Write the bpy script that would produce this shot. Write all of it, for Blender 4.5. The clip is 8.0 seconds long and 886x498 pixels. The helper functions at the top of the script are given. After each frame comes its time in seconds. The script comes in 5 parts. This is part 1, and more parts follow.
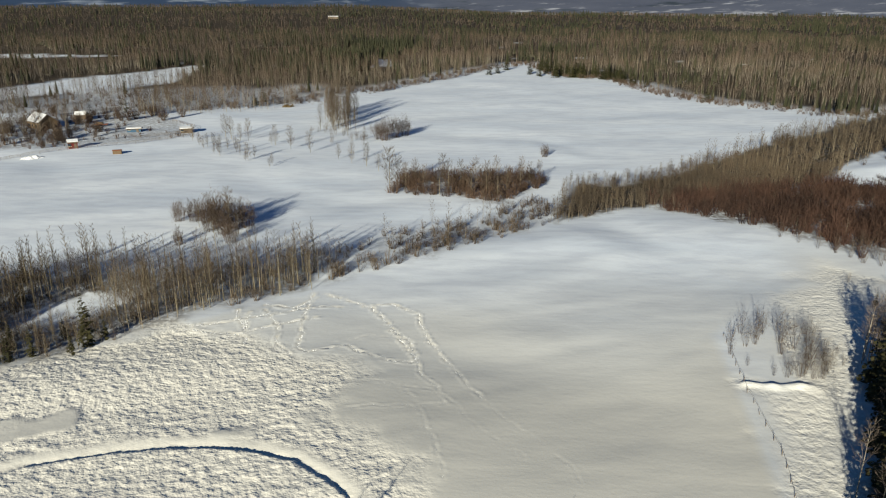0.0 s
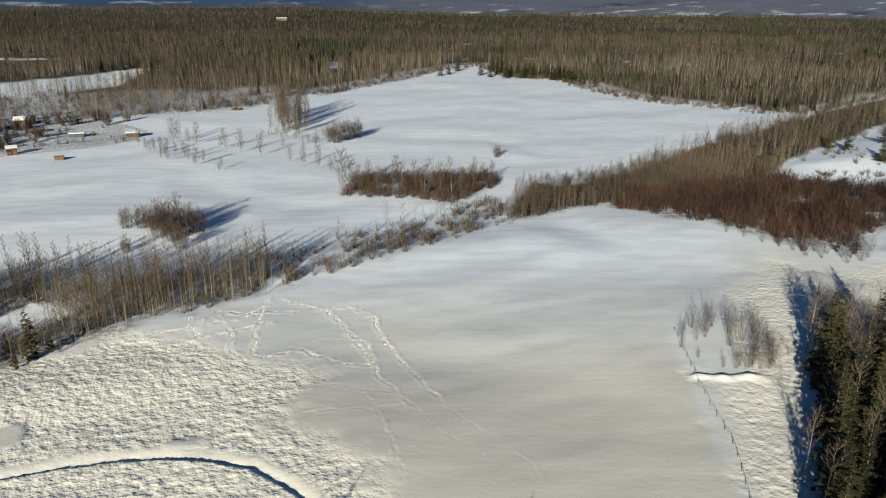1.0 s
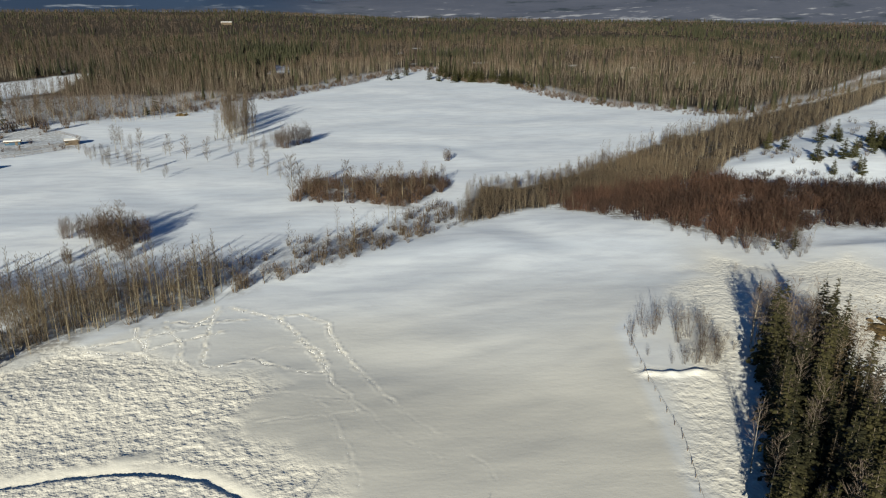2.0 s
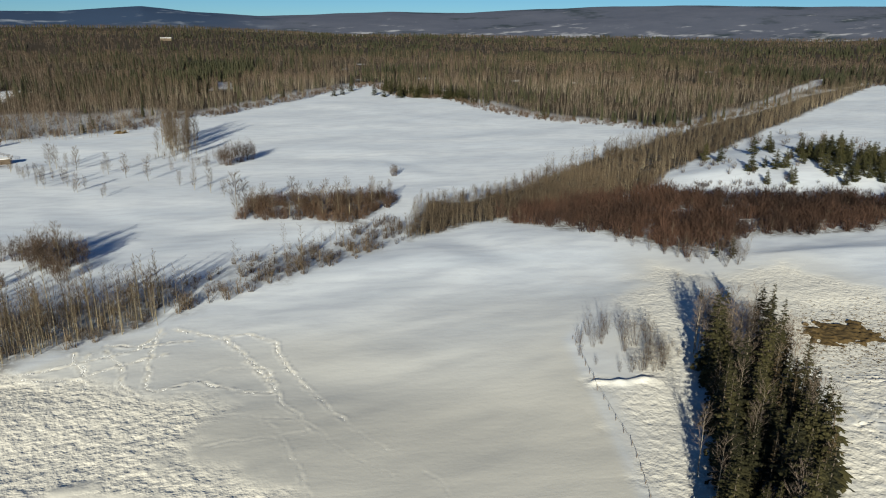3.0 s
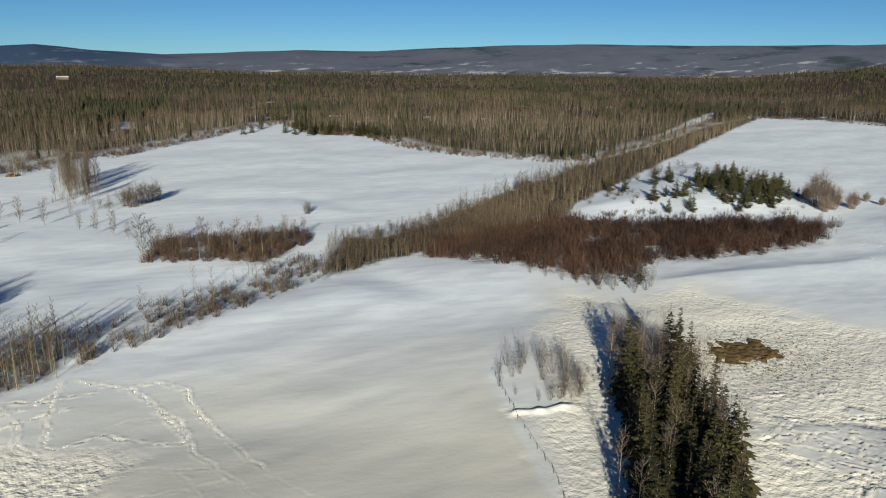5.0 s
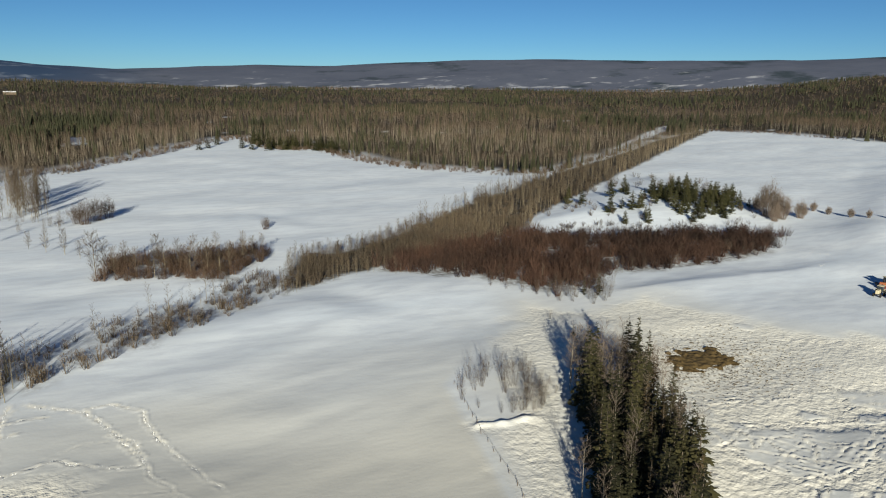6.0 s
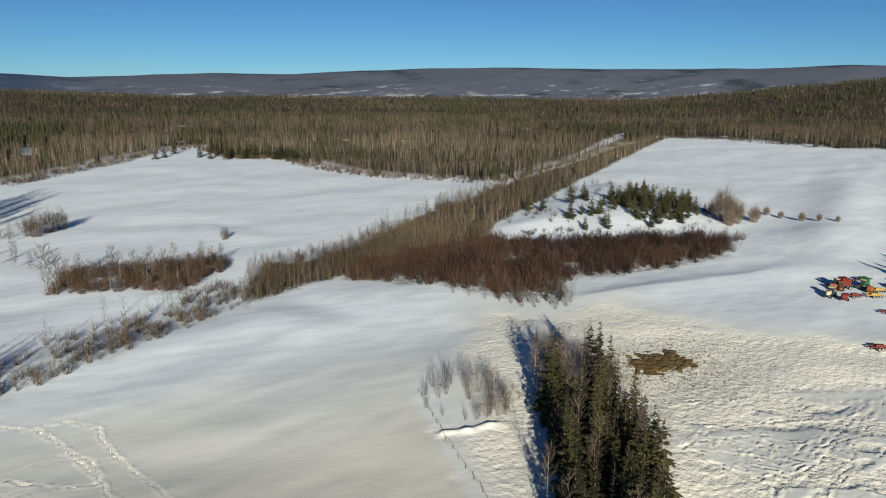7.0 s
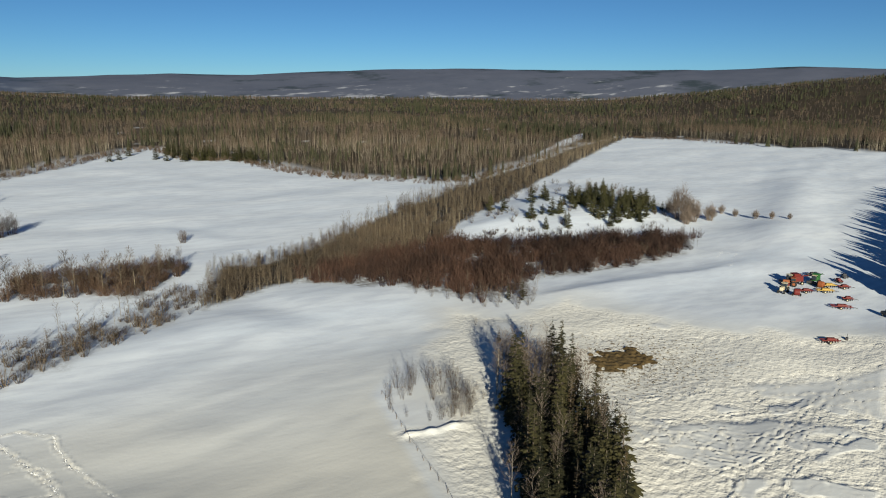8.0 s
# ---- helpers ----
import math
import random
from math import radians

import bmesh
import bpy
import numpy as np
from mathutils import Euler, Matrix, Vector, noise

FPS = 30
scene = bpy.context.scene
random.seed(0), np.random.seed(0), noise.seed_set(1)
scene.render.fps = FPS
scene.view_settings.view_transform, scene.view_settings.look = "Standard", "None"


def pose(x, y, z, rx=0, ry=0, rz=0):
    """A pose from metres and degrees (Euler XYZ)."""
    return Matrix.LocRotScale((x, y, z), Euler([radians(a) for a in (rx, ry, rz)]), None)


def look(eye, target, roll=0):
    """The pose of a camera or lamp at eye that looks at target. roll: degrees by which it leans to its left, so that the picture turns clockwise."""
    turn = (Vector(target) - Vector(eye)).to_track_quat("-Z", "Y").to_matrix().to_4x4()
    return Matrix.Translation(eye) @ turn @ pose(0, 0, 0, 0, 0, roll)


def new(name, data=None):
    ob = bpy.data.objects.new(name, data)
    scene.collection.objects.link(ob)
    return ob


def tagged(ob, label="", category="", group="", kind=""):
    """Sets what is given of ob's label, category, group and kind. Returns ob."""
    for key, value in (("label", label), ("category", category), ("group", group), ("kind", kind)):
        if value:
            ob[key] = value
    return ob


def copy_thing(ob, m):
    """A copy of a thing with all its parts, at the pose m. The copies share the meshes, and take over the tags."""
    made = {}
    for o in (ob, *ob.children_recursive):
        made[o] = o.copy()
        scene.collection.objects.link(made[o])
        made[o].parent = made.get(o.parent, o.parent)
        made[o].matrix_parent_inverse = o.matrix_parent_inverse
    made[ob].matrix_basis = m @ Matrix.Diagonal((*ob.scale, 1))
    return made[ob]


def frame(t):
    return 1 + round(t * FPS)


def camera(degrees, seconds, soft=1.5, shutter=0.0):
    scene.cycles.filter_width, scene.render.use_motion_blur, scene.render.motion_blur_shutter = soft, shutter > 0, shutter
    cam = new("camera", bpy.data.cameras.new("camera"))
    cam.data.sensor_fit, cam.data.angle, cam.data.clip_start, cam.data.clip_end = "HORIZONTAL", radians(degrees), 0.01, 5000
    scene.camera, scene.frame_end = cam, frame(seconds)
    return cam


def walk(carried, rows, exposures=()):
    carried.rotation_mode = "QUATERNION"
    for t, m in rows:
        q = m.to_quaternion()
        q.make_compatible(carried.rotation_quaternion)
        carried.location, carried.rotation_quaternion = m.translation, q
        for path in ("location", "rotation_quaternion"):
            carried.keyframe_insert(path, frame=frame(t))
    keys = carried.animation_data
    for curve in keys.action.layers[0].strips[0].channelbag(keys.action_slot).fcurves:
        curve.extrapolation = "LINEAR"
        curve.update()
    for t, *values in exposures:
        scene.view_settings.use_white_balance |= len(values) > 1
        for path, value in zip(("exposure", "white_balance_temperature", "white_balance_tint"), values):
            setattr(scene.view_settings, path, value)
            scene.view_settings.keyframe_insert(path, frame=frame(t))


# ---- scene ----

# ---------------------------------------------------------------- camera
cam = camera(63.25, 8.0, 1.1)
# A drone hovering 60 m up, turning to its right and tilting up: seconds, tilt, lean, heading.
PATH = [
    (0, 70.505, -0.163, 0.000),
    (0.5, 70.569, -0.188, -2.154),
    (1, 70.617, -0.186, -3.793),
    (1.5, 70.675, -0.275, -5.638),
    (3, 72.162, -0.537, -12.028),
    (3.5, 72.844, -0.603, -13.881),
    (4, 73.519, -0.575, -15.683),
    (4.5, 74.311, -0.538, -17.339),
    (6, 76.151, -0.536, -22.216),
    (6.5, 76.562, -0.518, -23.803),
    (7, 76.796, -0.515, -25.310),
    (7.5, 76.880, -0.556, -26.814),
    (8, 76.897, -0.565, -28.392),
]
walk(cam, [(t, pose(0, 0, 60, tilt, lean, turn)) for t, tilt, lean, turn in PATH], [(0, 0.37), (8, 0.37)])

# ---------------------------------------------------------------- light
SUN_HEIGHT, SHADOW_HEADING = 17.0, 22.0   # degrees; shadows fall towards this compass heading from +y
world = bpy.data.worlds.new("winter_sky")
scene.world = world
world.use_nodes = True
wn = world.node_tree.nodes
sky = wn.new("ShaderNodeTexSky")
sky.sky_type, sky.sun_disc = "NISHITA", False
sky.sun_elevation, sky.sun_rotation = radians(SUN_HEIGHT), radians(SHADOW_HEADING + 180)
sky.altitude, sky.air_density, sky.dust_density, sky.ozone_density = 2500, 0.72, 0.05, 5.0
clear = wn.new("ShaderNodeMix")   # thin, clean winter air: a touch more cyan
clear.data_type, clear.blend_type = "RGBA", "MULTIPLY"
clear.inputs[0].default_value, clear.inputs[7].default_value = 1.0, (0.74, 1.0, 1.0, 1)
world.node_tree.links.new(sky.outputs[0], clear.inputs[6])
world.node_tree.links.new(clear.outputs[2], wn["Background"].inputs[0])
wn["Background"].inputs[1].default_value = 0.05
sun = new("sun", bpy.data.lights.new("sun", "SUN"))
sun.data.energy, sun.data.angle, sun.data.color = 5.0, radians(0.53), (1.0, 0.96, 0.775)
sun.matrix_world = look((0, 0, 0), (math.sin(radians(SHADOW_HEADING)), math.cos(radians(SHADOW_HEADING)), -math.tan(radians(SUN_HEIGHT))))


# ---------------------------------------------------------------- materials
def material(name, rough=0.9, metal=0.0):
    m = bpy.data.materials.new(name)
    m.use_nodes = True
    b = m.node_tree.nodes["Principled BSDF"]
    b.inputs["Roughness"].default_value, b.inputs["Metallic"].default_value = rough, metal
    b.inputs["Specular IOR Level"].default_value = 0.25
    return m, m.node_tree.nodes, m.node_tree.links, b


def noise_node(n, l, scale, detail=4.0, vector=None, rough=0.55):
    t = n.new("ShaderNodeTexNoise")
    t.inputs["Scale"].default_value, t.inputs["Detail"].default_value, t.inputs["Roughness"].default_value = scale, detail, rough
    if vector:
        l.new(vector, t.inputs["Vector"])
    return t.outputs["Fac"]


def ramp(n, l, fac, stops):
    r = n.new("ShaderNodeValToRGB")
    while len(r.color_ramp.elements) < len(stops):
        r.color_ramp.elements.new(0.5)
    for e, (p, c) in zip(r.color_ramp.elements, stops):
        e.position, e.color = p, (*c, 1)
    l.new(fac, r.inputs["Fac"])
    return r.outputs["Color"]


def mixed(n, l, fac, a, b, mode="MIX"):
    x = n.new("ShaderNodeMix")
    x.data_type, x.blend_type = "RGBA", mode
    for sock, v in ((x.inputs[0], fac), (x.inputs[6], a), (x.inputs[7], b)):
        if isinstance(v, (float, int)):
            sock.default_value = v
        elif isinstance(v, tuple):
            sock.default_value = (*v, 1)
        else:
            l.new(v, sock)
    return x.outputs[2]


def calc(n, l, op, a, b=0.0):
    x = n.new("ShaderNodeMath")
    x.operation = op
    x.use_clamp = op == "MULTIPLY_ADD"
    for sock, v in zip(x.inputs, (a, b)):
        if isinstance(v, (float, int)):
            sock.default_value = v
        else:
            l.new(v, sock)
    return x.outputs[0]


def stepped(n, l, v, lo, hi):
    x = n.new("ShaderNodeMapRange")
    x.interpolation_type = "SMOOTHSTEP"
    x.inputs["From Min"].default_value, x.inputs["From Max"].default_value = lo, hi
    l.new(v, x.inputs["Value"])
    return x.outputs["Result"]


def attribute(n, name):
    a = n.new("ShaderNodeAttribute")
    a.attribute_name = name
    return a.outputs["Fac"]


def place(n, l, sx=1.0, sy=1.0, sz=1.0, turn=0.0):
    g, m = n.new("ShaderNodeNewGeometry"), n.new("ShaderNodeMapping")
    m.inputs["Scale"].default_value, m.inputs["Rotation"].default_value = (sx, sy, sz), (0, 0, turn)
    l.new(g.outputs["Position"], m.inputs["Vector"])
    return m.outputs["Vector"]


def plant(name, dark, light, grain=3.0, rough=0.9, tone="object"):
    """Bark, twigs or needles: two tones varied from plant to plant and along the grain."""
    m, n, l, b = material(name, rough)
    if tone == "object":
        o = n.new("ShaderNodeObjectInfo")
        each = o.outputs["Random"]
    else:
        each = attribute(n, "tone")
    g = noise_node(n, l, grain, 3, place(n, l))
    f = calc(n, l, "ADD", calc(n, l, "MULTIPLY", each, 0.6), calc(n, l, "MULTIPLY", g, 0.5))
    l.new(ramp(n, l, f, [(0.15, dark), (0.85, light)]), b.inputs["Base Color"])
    return m


def snow_ground():
    m, n, l, b = material("snow_ground", 0.85)
    b.inputs["Specular IOR Level"].default_value = 0.06
    p = place(n, l)
    streak = noise_node(n, l, 1.0, 4, place(n, l, 0.012, 0.05, 0.05, 0.35))
    fine = noise_node(n, l, 1.6, 5, p)
    snow = ramp(n, l, streak, [(0.3, (0.75, 0.81, 0.9)), (0.65, (0.85, 0.89, 0.95))])
    # near snow painted darker and warmer, in place of shade on its slope
    shade_tone = ramp(n, l, streak, [(0.3, (0.62, 0.605, 0.57)), (0.7, (0.79, 0.76, 0.69))])
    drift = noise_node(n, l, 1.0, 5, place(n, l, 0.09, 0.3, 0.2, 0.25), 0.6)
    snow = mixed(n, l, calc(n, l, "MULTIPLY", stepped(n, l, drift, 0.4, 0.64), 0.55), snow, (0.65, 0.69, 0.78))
    snow = mixed(n, l, attribute(n, "crust"), snow, shade_tone)
    # trampled snow painted brighter and creamier, for lumps that face the sun
    snow = mixed(n, l, attribute(n, "tramp"), snow, (0.9, 0.855, 0.765))
    snow = mixed(n, l, attribute(n, "loose"), snow, (0.92, 0.88, 0.8))
    # twigs, stalks and needles showing through the snow, deepened to paint in tree shade
    scrub = calc(n, l, "MULTIPLY", attribute(n, "scrub"), stepped(n, l, noise_node(n, l, 0.55, 6, p, 0.7), 0.34, 0.56))
    c = mixed(n, l, scrub, snow, (0.11, 0.085, 0.062))
    # wood and belt floor painted dark brown in place of shade and undergrowth
    dark_floor = calc(n, l, "MULTIPLY", attribute(n, "litter"), stepped(n, l, noise_node(n, l, 0.12, 7, p, 0.72), 0.16, 0.36))
    c = mixed(n, l, dark_floor, c, mixed(n, l, noise_node(n, l, 0.02, 5, p), (0.035, 0.028, 0.02), (0.085, 0.066, 0.045)))
    # droppings and crumbs of feed in the trampled snow
    dirt = calc(n, l, "MULTIPLY", attribute(n, "soil"), stepped(n, l, noise_node(n, l, 1.3, 6, p, 0.75), 0.5, 0.64))
    c = mixed(n, l, dirt, c, (0.2, 0.15, 0.09))
    # far slopes: leafless woods with open snow fields, bluish haze painted into their colours
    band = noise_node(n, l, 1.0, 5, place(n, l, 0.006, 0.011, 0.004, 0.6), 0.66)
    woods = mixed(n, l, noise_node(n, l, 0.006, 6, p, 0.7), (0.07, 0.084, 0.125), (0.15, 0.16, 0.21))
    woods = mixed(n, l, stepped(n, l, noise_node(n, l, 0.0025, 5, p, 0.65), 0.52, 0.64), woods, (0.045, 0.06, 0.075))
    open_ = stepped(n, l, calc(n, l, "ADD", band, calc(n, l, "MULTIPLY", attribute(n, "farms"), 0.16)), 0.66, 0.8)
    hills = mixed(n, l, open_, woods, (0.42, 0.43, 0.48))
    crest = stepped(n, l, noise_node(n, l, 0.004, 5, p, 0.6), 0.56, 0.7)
    # the farthest range is painted bluer still for distance haze
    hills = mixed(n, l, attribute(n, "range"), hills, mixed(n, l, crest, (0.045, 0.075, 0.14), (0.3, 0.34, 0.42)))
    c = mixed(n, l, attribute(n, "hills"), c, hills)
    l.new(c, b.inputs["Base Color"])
    # crust, wind ripples and hoof-churned lumps
    rip = noise_node(n, l, 1.0, 5, place(n, l, 0.5, 0.9, 1, 0.35))
    lump = calc(n, l, "ADD", calc(n, l, "MULTIPLY", noise_node(n, l, 0.95, 2, p, 0.45), 1.3), calc(n, l, "MULTIPLY", noise_node(n, l, 2.4, 2, p, 0.5), 0.42))
    hgt = calc(n, l, "ADD", calc(n, l, "MULTIPLY", rip, 0.03), calc(n, l, "MULTIPLY", calc(n, l, "MULTIPLY", lump, attribute(n, "tramp")), 0.3))
    hgt = calc(n, l, "ADD", hgt, calc(n, l, "MULTIPLY", fine, 0.015))
    hgt = calc(n, l, "ADD", hgt, calc(n, l, "MULTIPLY", drift, 0.07))
    bump = n.new("ShaderNodeBump")
    bump.inputs["Distance"].default_value, bump.inputs["Strength"].default_value = 1.0, 0.8
    l.new(hgt, bump.inputs["Height"])
    l.new(bump.outputs[0], b.inputs["Normal"])
    return m


SNOW = snow_ground()
BARK_ASPEN = plant("aspen_bark", (0.1, 0.085, 0.06), (0.3, 0.255, 0.17), 2.0)
TWIG_ASPEN = plant("aspen_twigs", (0.055, 0.042, 0.03), (0.14, 0.105, 0.075))
BARK_BIRCH = plant("birch_bark", (0.13, 0.115, 0.09), (0.38, 0.33, 0.26), 2.0)
NEEDLES_BROWN = plant("browned_needles", (0.035, 0.026, 0.014), (0.12, 0.085, 0.045), 1.2)
BARK_SPRUCE = plant("spruce_bark", (0.07, 0.055, 0.045), (0.16, 0.13, 0.1))
NEEDLES = plant("spruce_needles", (0.01, 0.012, 0.006), (0.07, 0.062, 0.025), 1.6)
NEEDLES_PINE = plant("pine_needles", (0.02, 0.023, 0.009), (0.074, 0.07, 0.026), 1.2)
TWIG_WILLOW = plant("willow_stems", (0.045, 0.032, 0.025), (0.115, 0.08, 0.057))
TWIG_GREY = plant("grey_shrub_stems", (0.08, 0.062, 0.05), (0.22, 0.17, 0.135))
FAR_BARK = plant("woodland_bark", (0.08, 0.068, 0.053), (0.32, 0.275, 0.21), 0.5, tone="tone")
FAR_TWIG = plant("woodland_twigs", (0.036, 0.026, 0.019), (0.135, 0.094, 0.068), 0.4, tone="tone")
FAR_NEEDLE = plant("woodland_needles", (0.012, 0.015, 0.009), (0.042, 0.042, 0.021), 0.4, tone="tone")
BAND_TWIG = plant("band_stems", (0.025, 0.017, 0.013), (0.12, 0.075, 0.05), 0.3, tone="tone")
BELT_BARK = plant("belt_bark", (0.085, 0.07, 0.049), (0.27, 0.222, 0.15), 0.5, tone="tone")
BELT_TWIG = plant("belt_twigs", (0.036, 0.027, 0.02), (0.135, 0.1, 0.068), 0.4, tone="tone")
THICKET_TWIG = plant("thicket_stems", (0.014, 0.01, 0.009), (0.105, 0.056, 0.039), 0.3, tone="tone")


# ---------------------------------------------------------------- the lie of the land
def vnoise(x, y, seed=0):
    ix, iy = np.floor(x), np.floor(y)
    fx, fy = x - ix, y - iy
    fx, fy = fx * fx * (3 - 2 * fx), fy * fy * (3 - 2 * fy)

    def h(a, b):
        v = np.sin(a * 127.1 + b * 311.7 + seed * 74.7) * 43758.5453
        return v - np.floor(v)
    return (h(ix, iy) * (1 - fx) + h(ix + 1, iy) * fx) * (1 - fy) + (h(ix, iy + 1) * (1 - fx) + h(ix + 1, iy + 1) * fx) * fy


def smooth(v, lo, hi):
    k = np.clip((v - lo) / (hi - lo), 0, 1)
    return k * k * (3 - 2 * k)


def inside(poly, x, y):
    """Signed distance in metres to a closed outline, positive inside."""
    d, odd = np.full(np.shape(x), 1e9), np.zeros(np.shape(x), bool)
    for (ax, ay), (bx, by) in zip(poly, poly[1:] + poly[:1]):
        ex, ey = bx - ax, by - ay
        k = np.clip(((x - ax) * ex + (y - ay) * ey) / (ex * ex + ey * ey), 0, 1)
        d = np.minimum(d, np.hypot(x - ax - k * ex, y - ay - k * ey))
        if ey:
            odd ^= ((ay > y) != (by > y)) & (x < ex * (y - ay) / ey + ax)
    return np.where(odd, d, -d)


GULLY = [(-105, 147), (-84, 154), (-63, 154), (-40, 158), (-30, 160), (-23, 149), (-27, 143), (-44, 133), (-54, 125), (-60, 119), (-68, 112), (-75, 108), (-100, 92), (-140, 110)]
GULLY_FRONT = [(-95, 98), (-66, 107), (-60, 121), (-68, 131), (-88, 131)]
CLEARING = [(-83, 129), (-83, 137), (-76, 142), (-66, 141), (-67, 135), (-74, 129)]
BRUSH = [(-42, 165), (-23, 170), (-10, 186), (8, 197), (30, 218), (33, 203), (29, 189), (10, 172), (-11, 155), (-23, 148), (-33, 147)]
BAND = [(-17, 221), (-4, 218), (20, 211), (31, 229), (38, 242), (23, 245), (-16, 244)]
BELT = [(31, 191), (51, 204), (61, 206), (73, 214), (90, 220), (128, 236), (150, 262), (199, 305), (301, 394), (399, 478), (576, 627), (578, 641), (439, 548), (316, 446), (227, 379), (151, 317), (105, 272), (78, 247), (57, 234), (42, 234)]
THICKET = [(60, 207), (75, 194), (89, 183), (97, 171), (101, 163), (114, 167), (132, 177), (162, 177), (182, 179), (202, 184), (225, 199), (199, 214), (173, 220), (144, 227), (127, 238), (87, 223), (70, 216)]
MOUND = [(136, 254), (192, 303), (268, 354), (287, 323), (265, 248), (245, 221), (174, 220)]
OPEN_LAND = [(-400, 300), (-253, 384), (-134, 396), (-75, 430), (-60, 480), (-49, 470), (-6, 542), (47, 643), (76, 676), (91, 575), (124, 545), (134, 485), (156, 430), (180, 408), (213, 374), (260, 395), (567, 622), (608, 579), (628, 466), (676, 391), (700, 200), (600, -100), (-400, -100)]
YARD = [(-215, 296), (-165, 290), (-128, 306), (-112, 322), (-125, 350), (-150, 385), (-215, 385)]
STRIP_FIELD = [(-296, 464), (-293, 485), (-281, 542), (-252, 583), (-217, 656), (-205, 640), (-191, 512), (-228, 466), (-273, 426)]
SCRUB = [(-253, 384), (-192, 376), (-134, 396), (-75, 430), (-89, 500), (-160, 500), (-190, 500), (-272, 415)]
STRIP_BACK = [(-520, 708), (-430, 728), (-335, 748), (-328, 764), (-420, 772), (-540, 760)]
CUT_LINE = [(345, 488), (435, 575), (556, 689), (591, 700), (477, 597), (364, 501)]
SNOW_BANK = [(-63, 640), (-47, 651), (-45, 708), (-63, 726)]
GROVE = [(63, 91), (57, 80), (47, 64), (41, 52), (52, 45), (61, 59), (71, 71), (80, 85), (83, 93), (84.5, 102), (86, 112), (83, 117), (75, 114), (69, 104)]
DUGOUT = [(-90, 70), (-61, 79), (-52, 82), (-45, 84), (-38, 85), (-32, 85), (-26, 84), (-20, 82), (-15, 78), (-12, 75), (-10, 70), (-8, 55), (-40, 40), (-90, 45)]
TRAMPLED_WEST = [(-78, 104), (-67, 111), (-54, 123), (-37, 117), (-14, 107), (-19, 93), (-6, 81), (-3, 73), (-9, 50), (-90, 50)]
TRAMPLED_EAST = [(94, 99), (116, 90), (143, 84), (200, 60), (140, 30), (61, 45), (74, 75)]
CATTLE_GROUND = [(100, 146), (121, 151), (144, 114), (190, 85), (160, 80), (111, 90), (88, 95), (90, 104), (98, 123)]
LANE = [(48, 60), (56, 80), (62, 95), (70, 108), (82, 125), (96, 150), (90, 160), (72, 135), (60, 104), (50, 101), (47, 78)]
NEAR_FIELD = [(-80, 100), (-60, 118), (-43, 132), (-27, 142), (-11, 154), (10, 171), (29, 187), (59, 202), (69, 196), (87, 175), (93, 160), (70, 140), (52, 121), (48, 92), (42, 60), (30, 10), (-60, 20)]
HAY = [(100, 116), (105, 119), (115, 118), (115, 110), (105, 109), (98, 111)]
PANS_EAST = (
    [(88.6, 85.3), (96.7, 85.7), (104.3, 81.8), (112.8, 76.2), (117.0, 72.9), (121.0, 68.7), (119.8, 66.0), (113.3, 69.4), (102.0, 70.1), (94.5, 69.3), (88.0, 70.9), (85.6, 78.6)],
    [(121.0, 90.8), (135.3, 85.7), (155.6, 83.2), (130.5, 68.3), (128.9, 75.2), (125.5, 82.2), (120.1, 86.3)],
)
LIP = [(110, 160), (230, 161)]
CREST_HEADING = [-60, -15, -12, -9.7, -6.2, -1.6, 2.8, 8, 14, 18.7, 24.7, 31.3, 37.7, 47.9, 54.2, 59.2, 90]
CREST_ANGLE = [0.1, 0.15, 0.4, 0.55, 0.26, 0.0, 0.17, 0.36, 0.34, 0.65, 0.93, 0.99, 0.92, 1.02, 1.27, 1.12, 1.0]


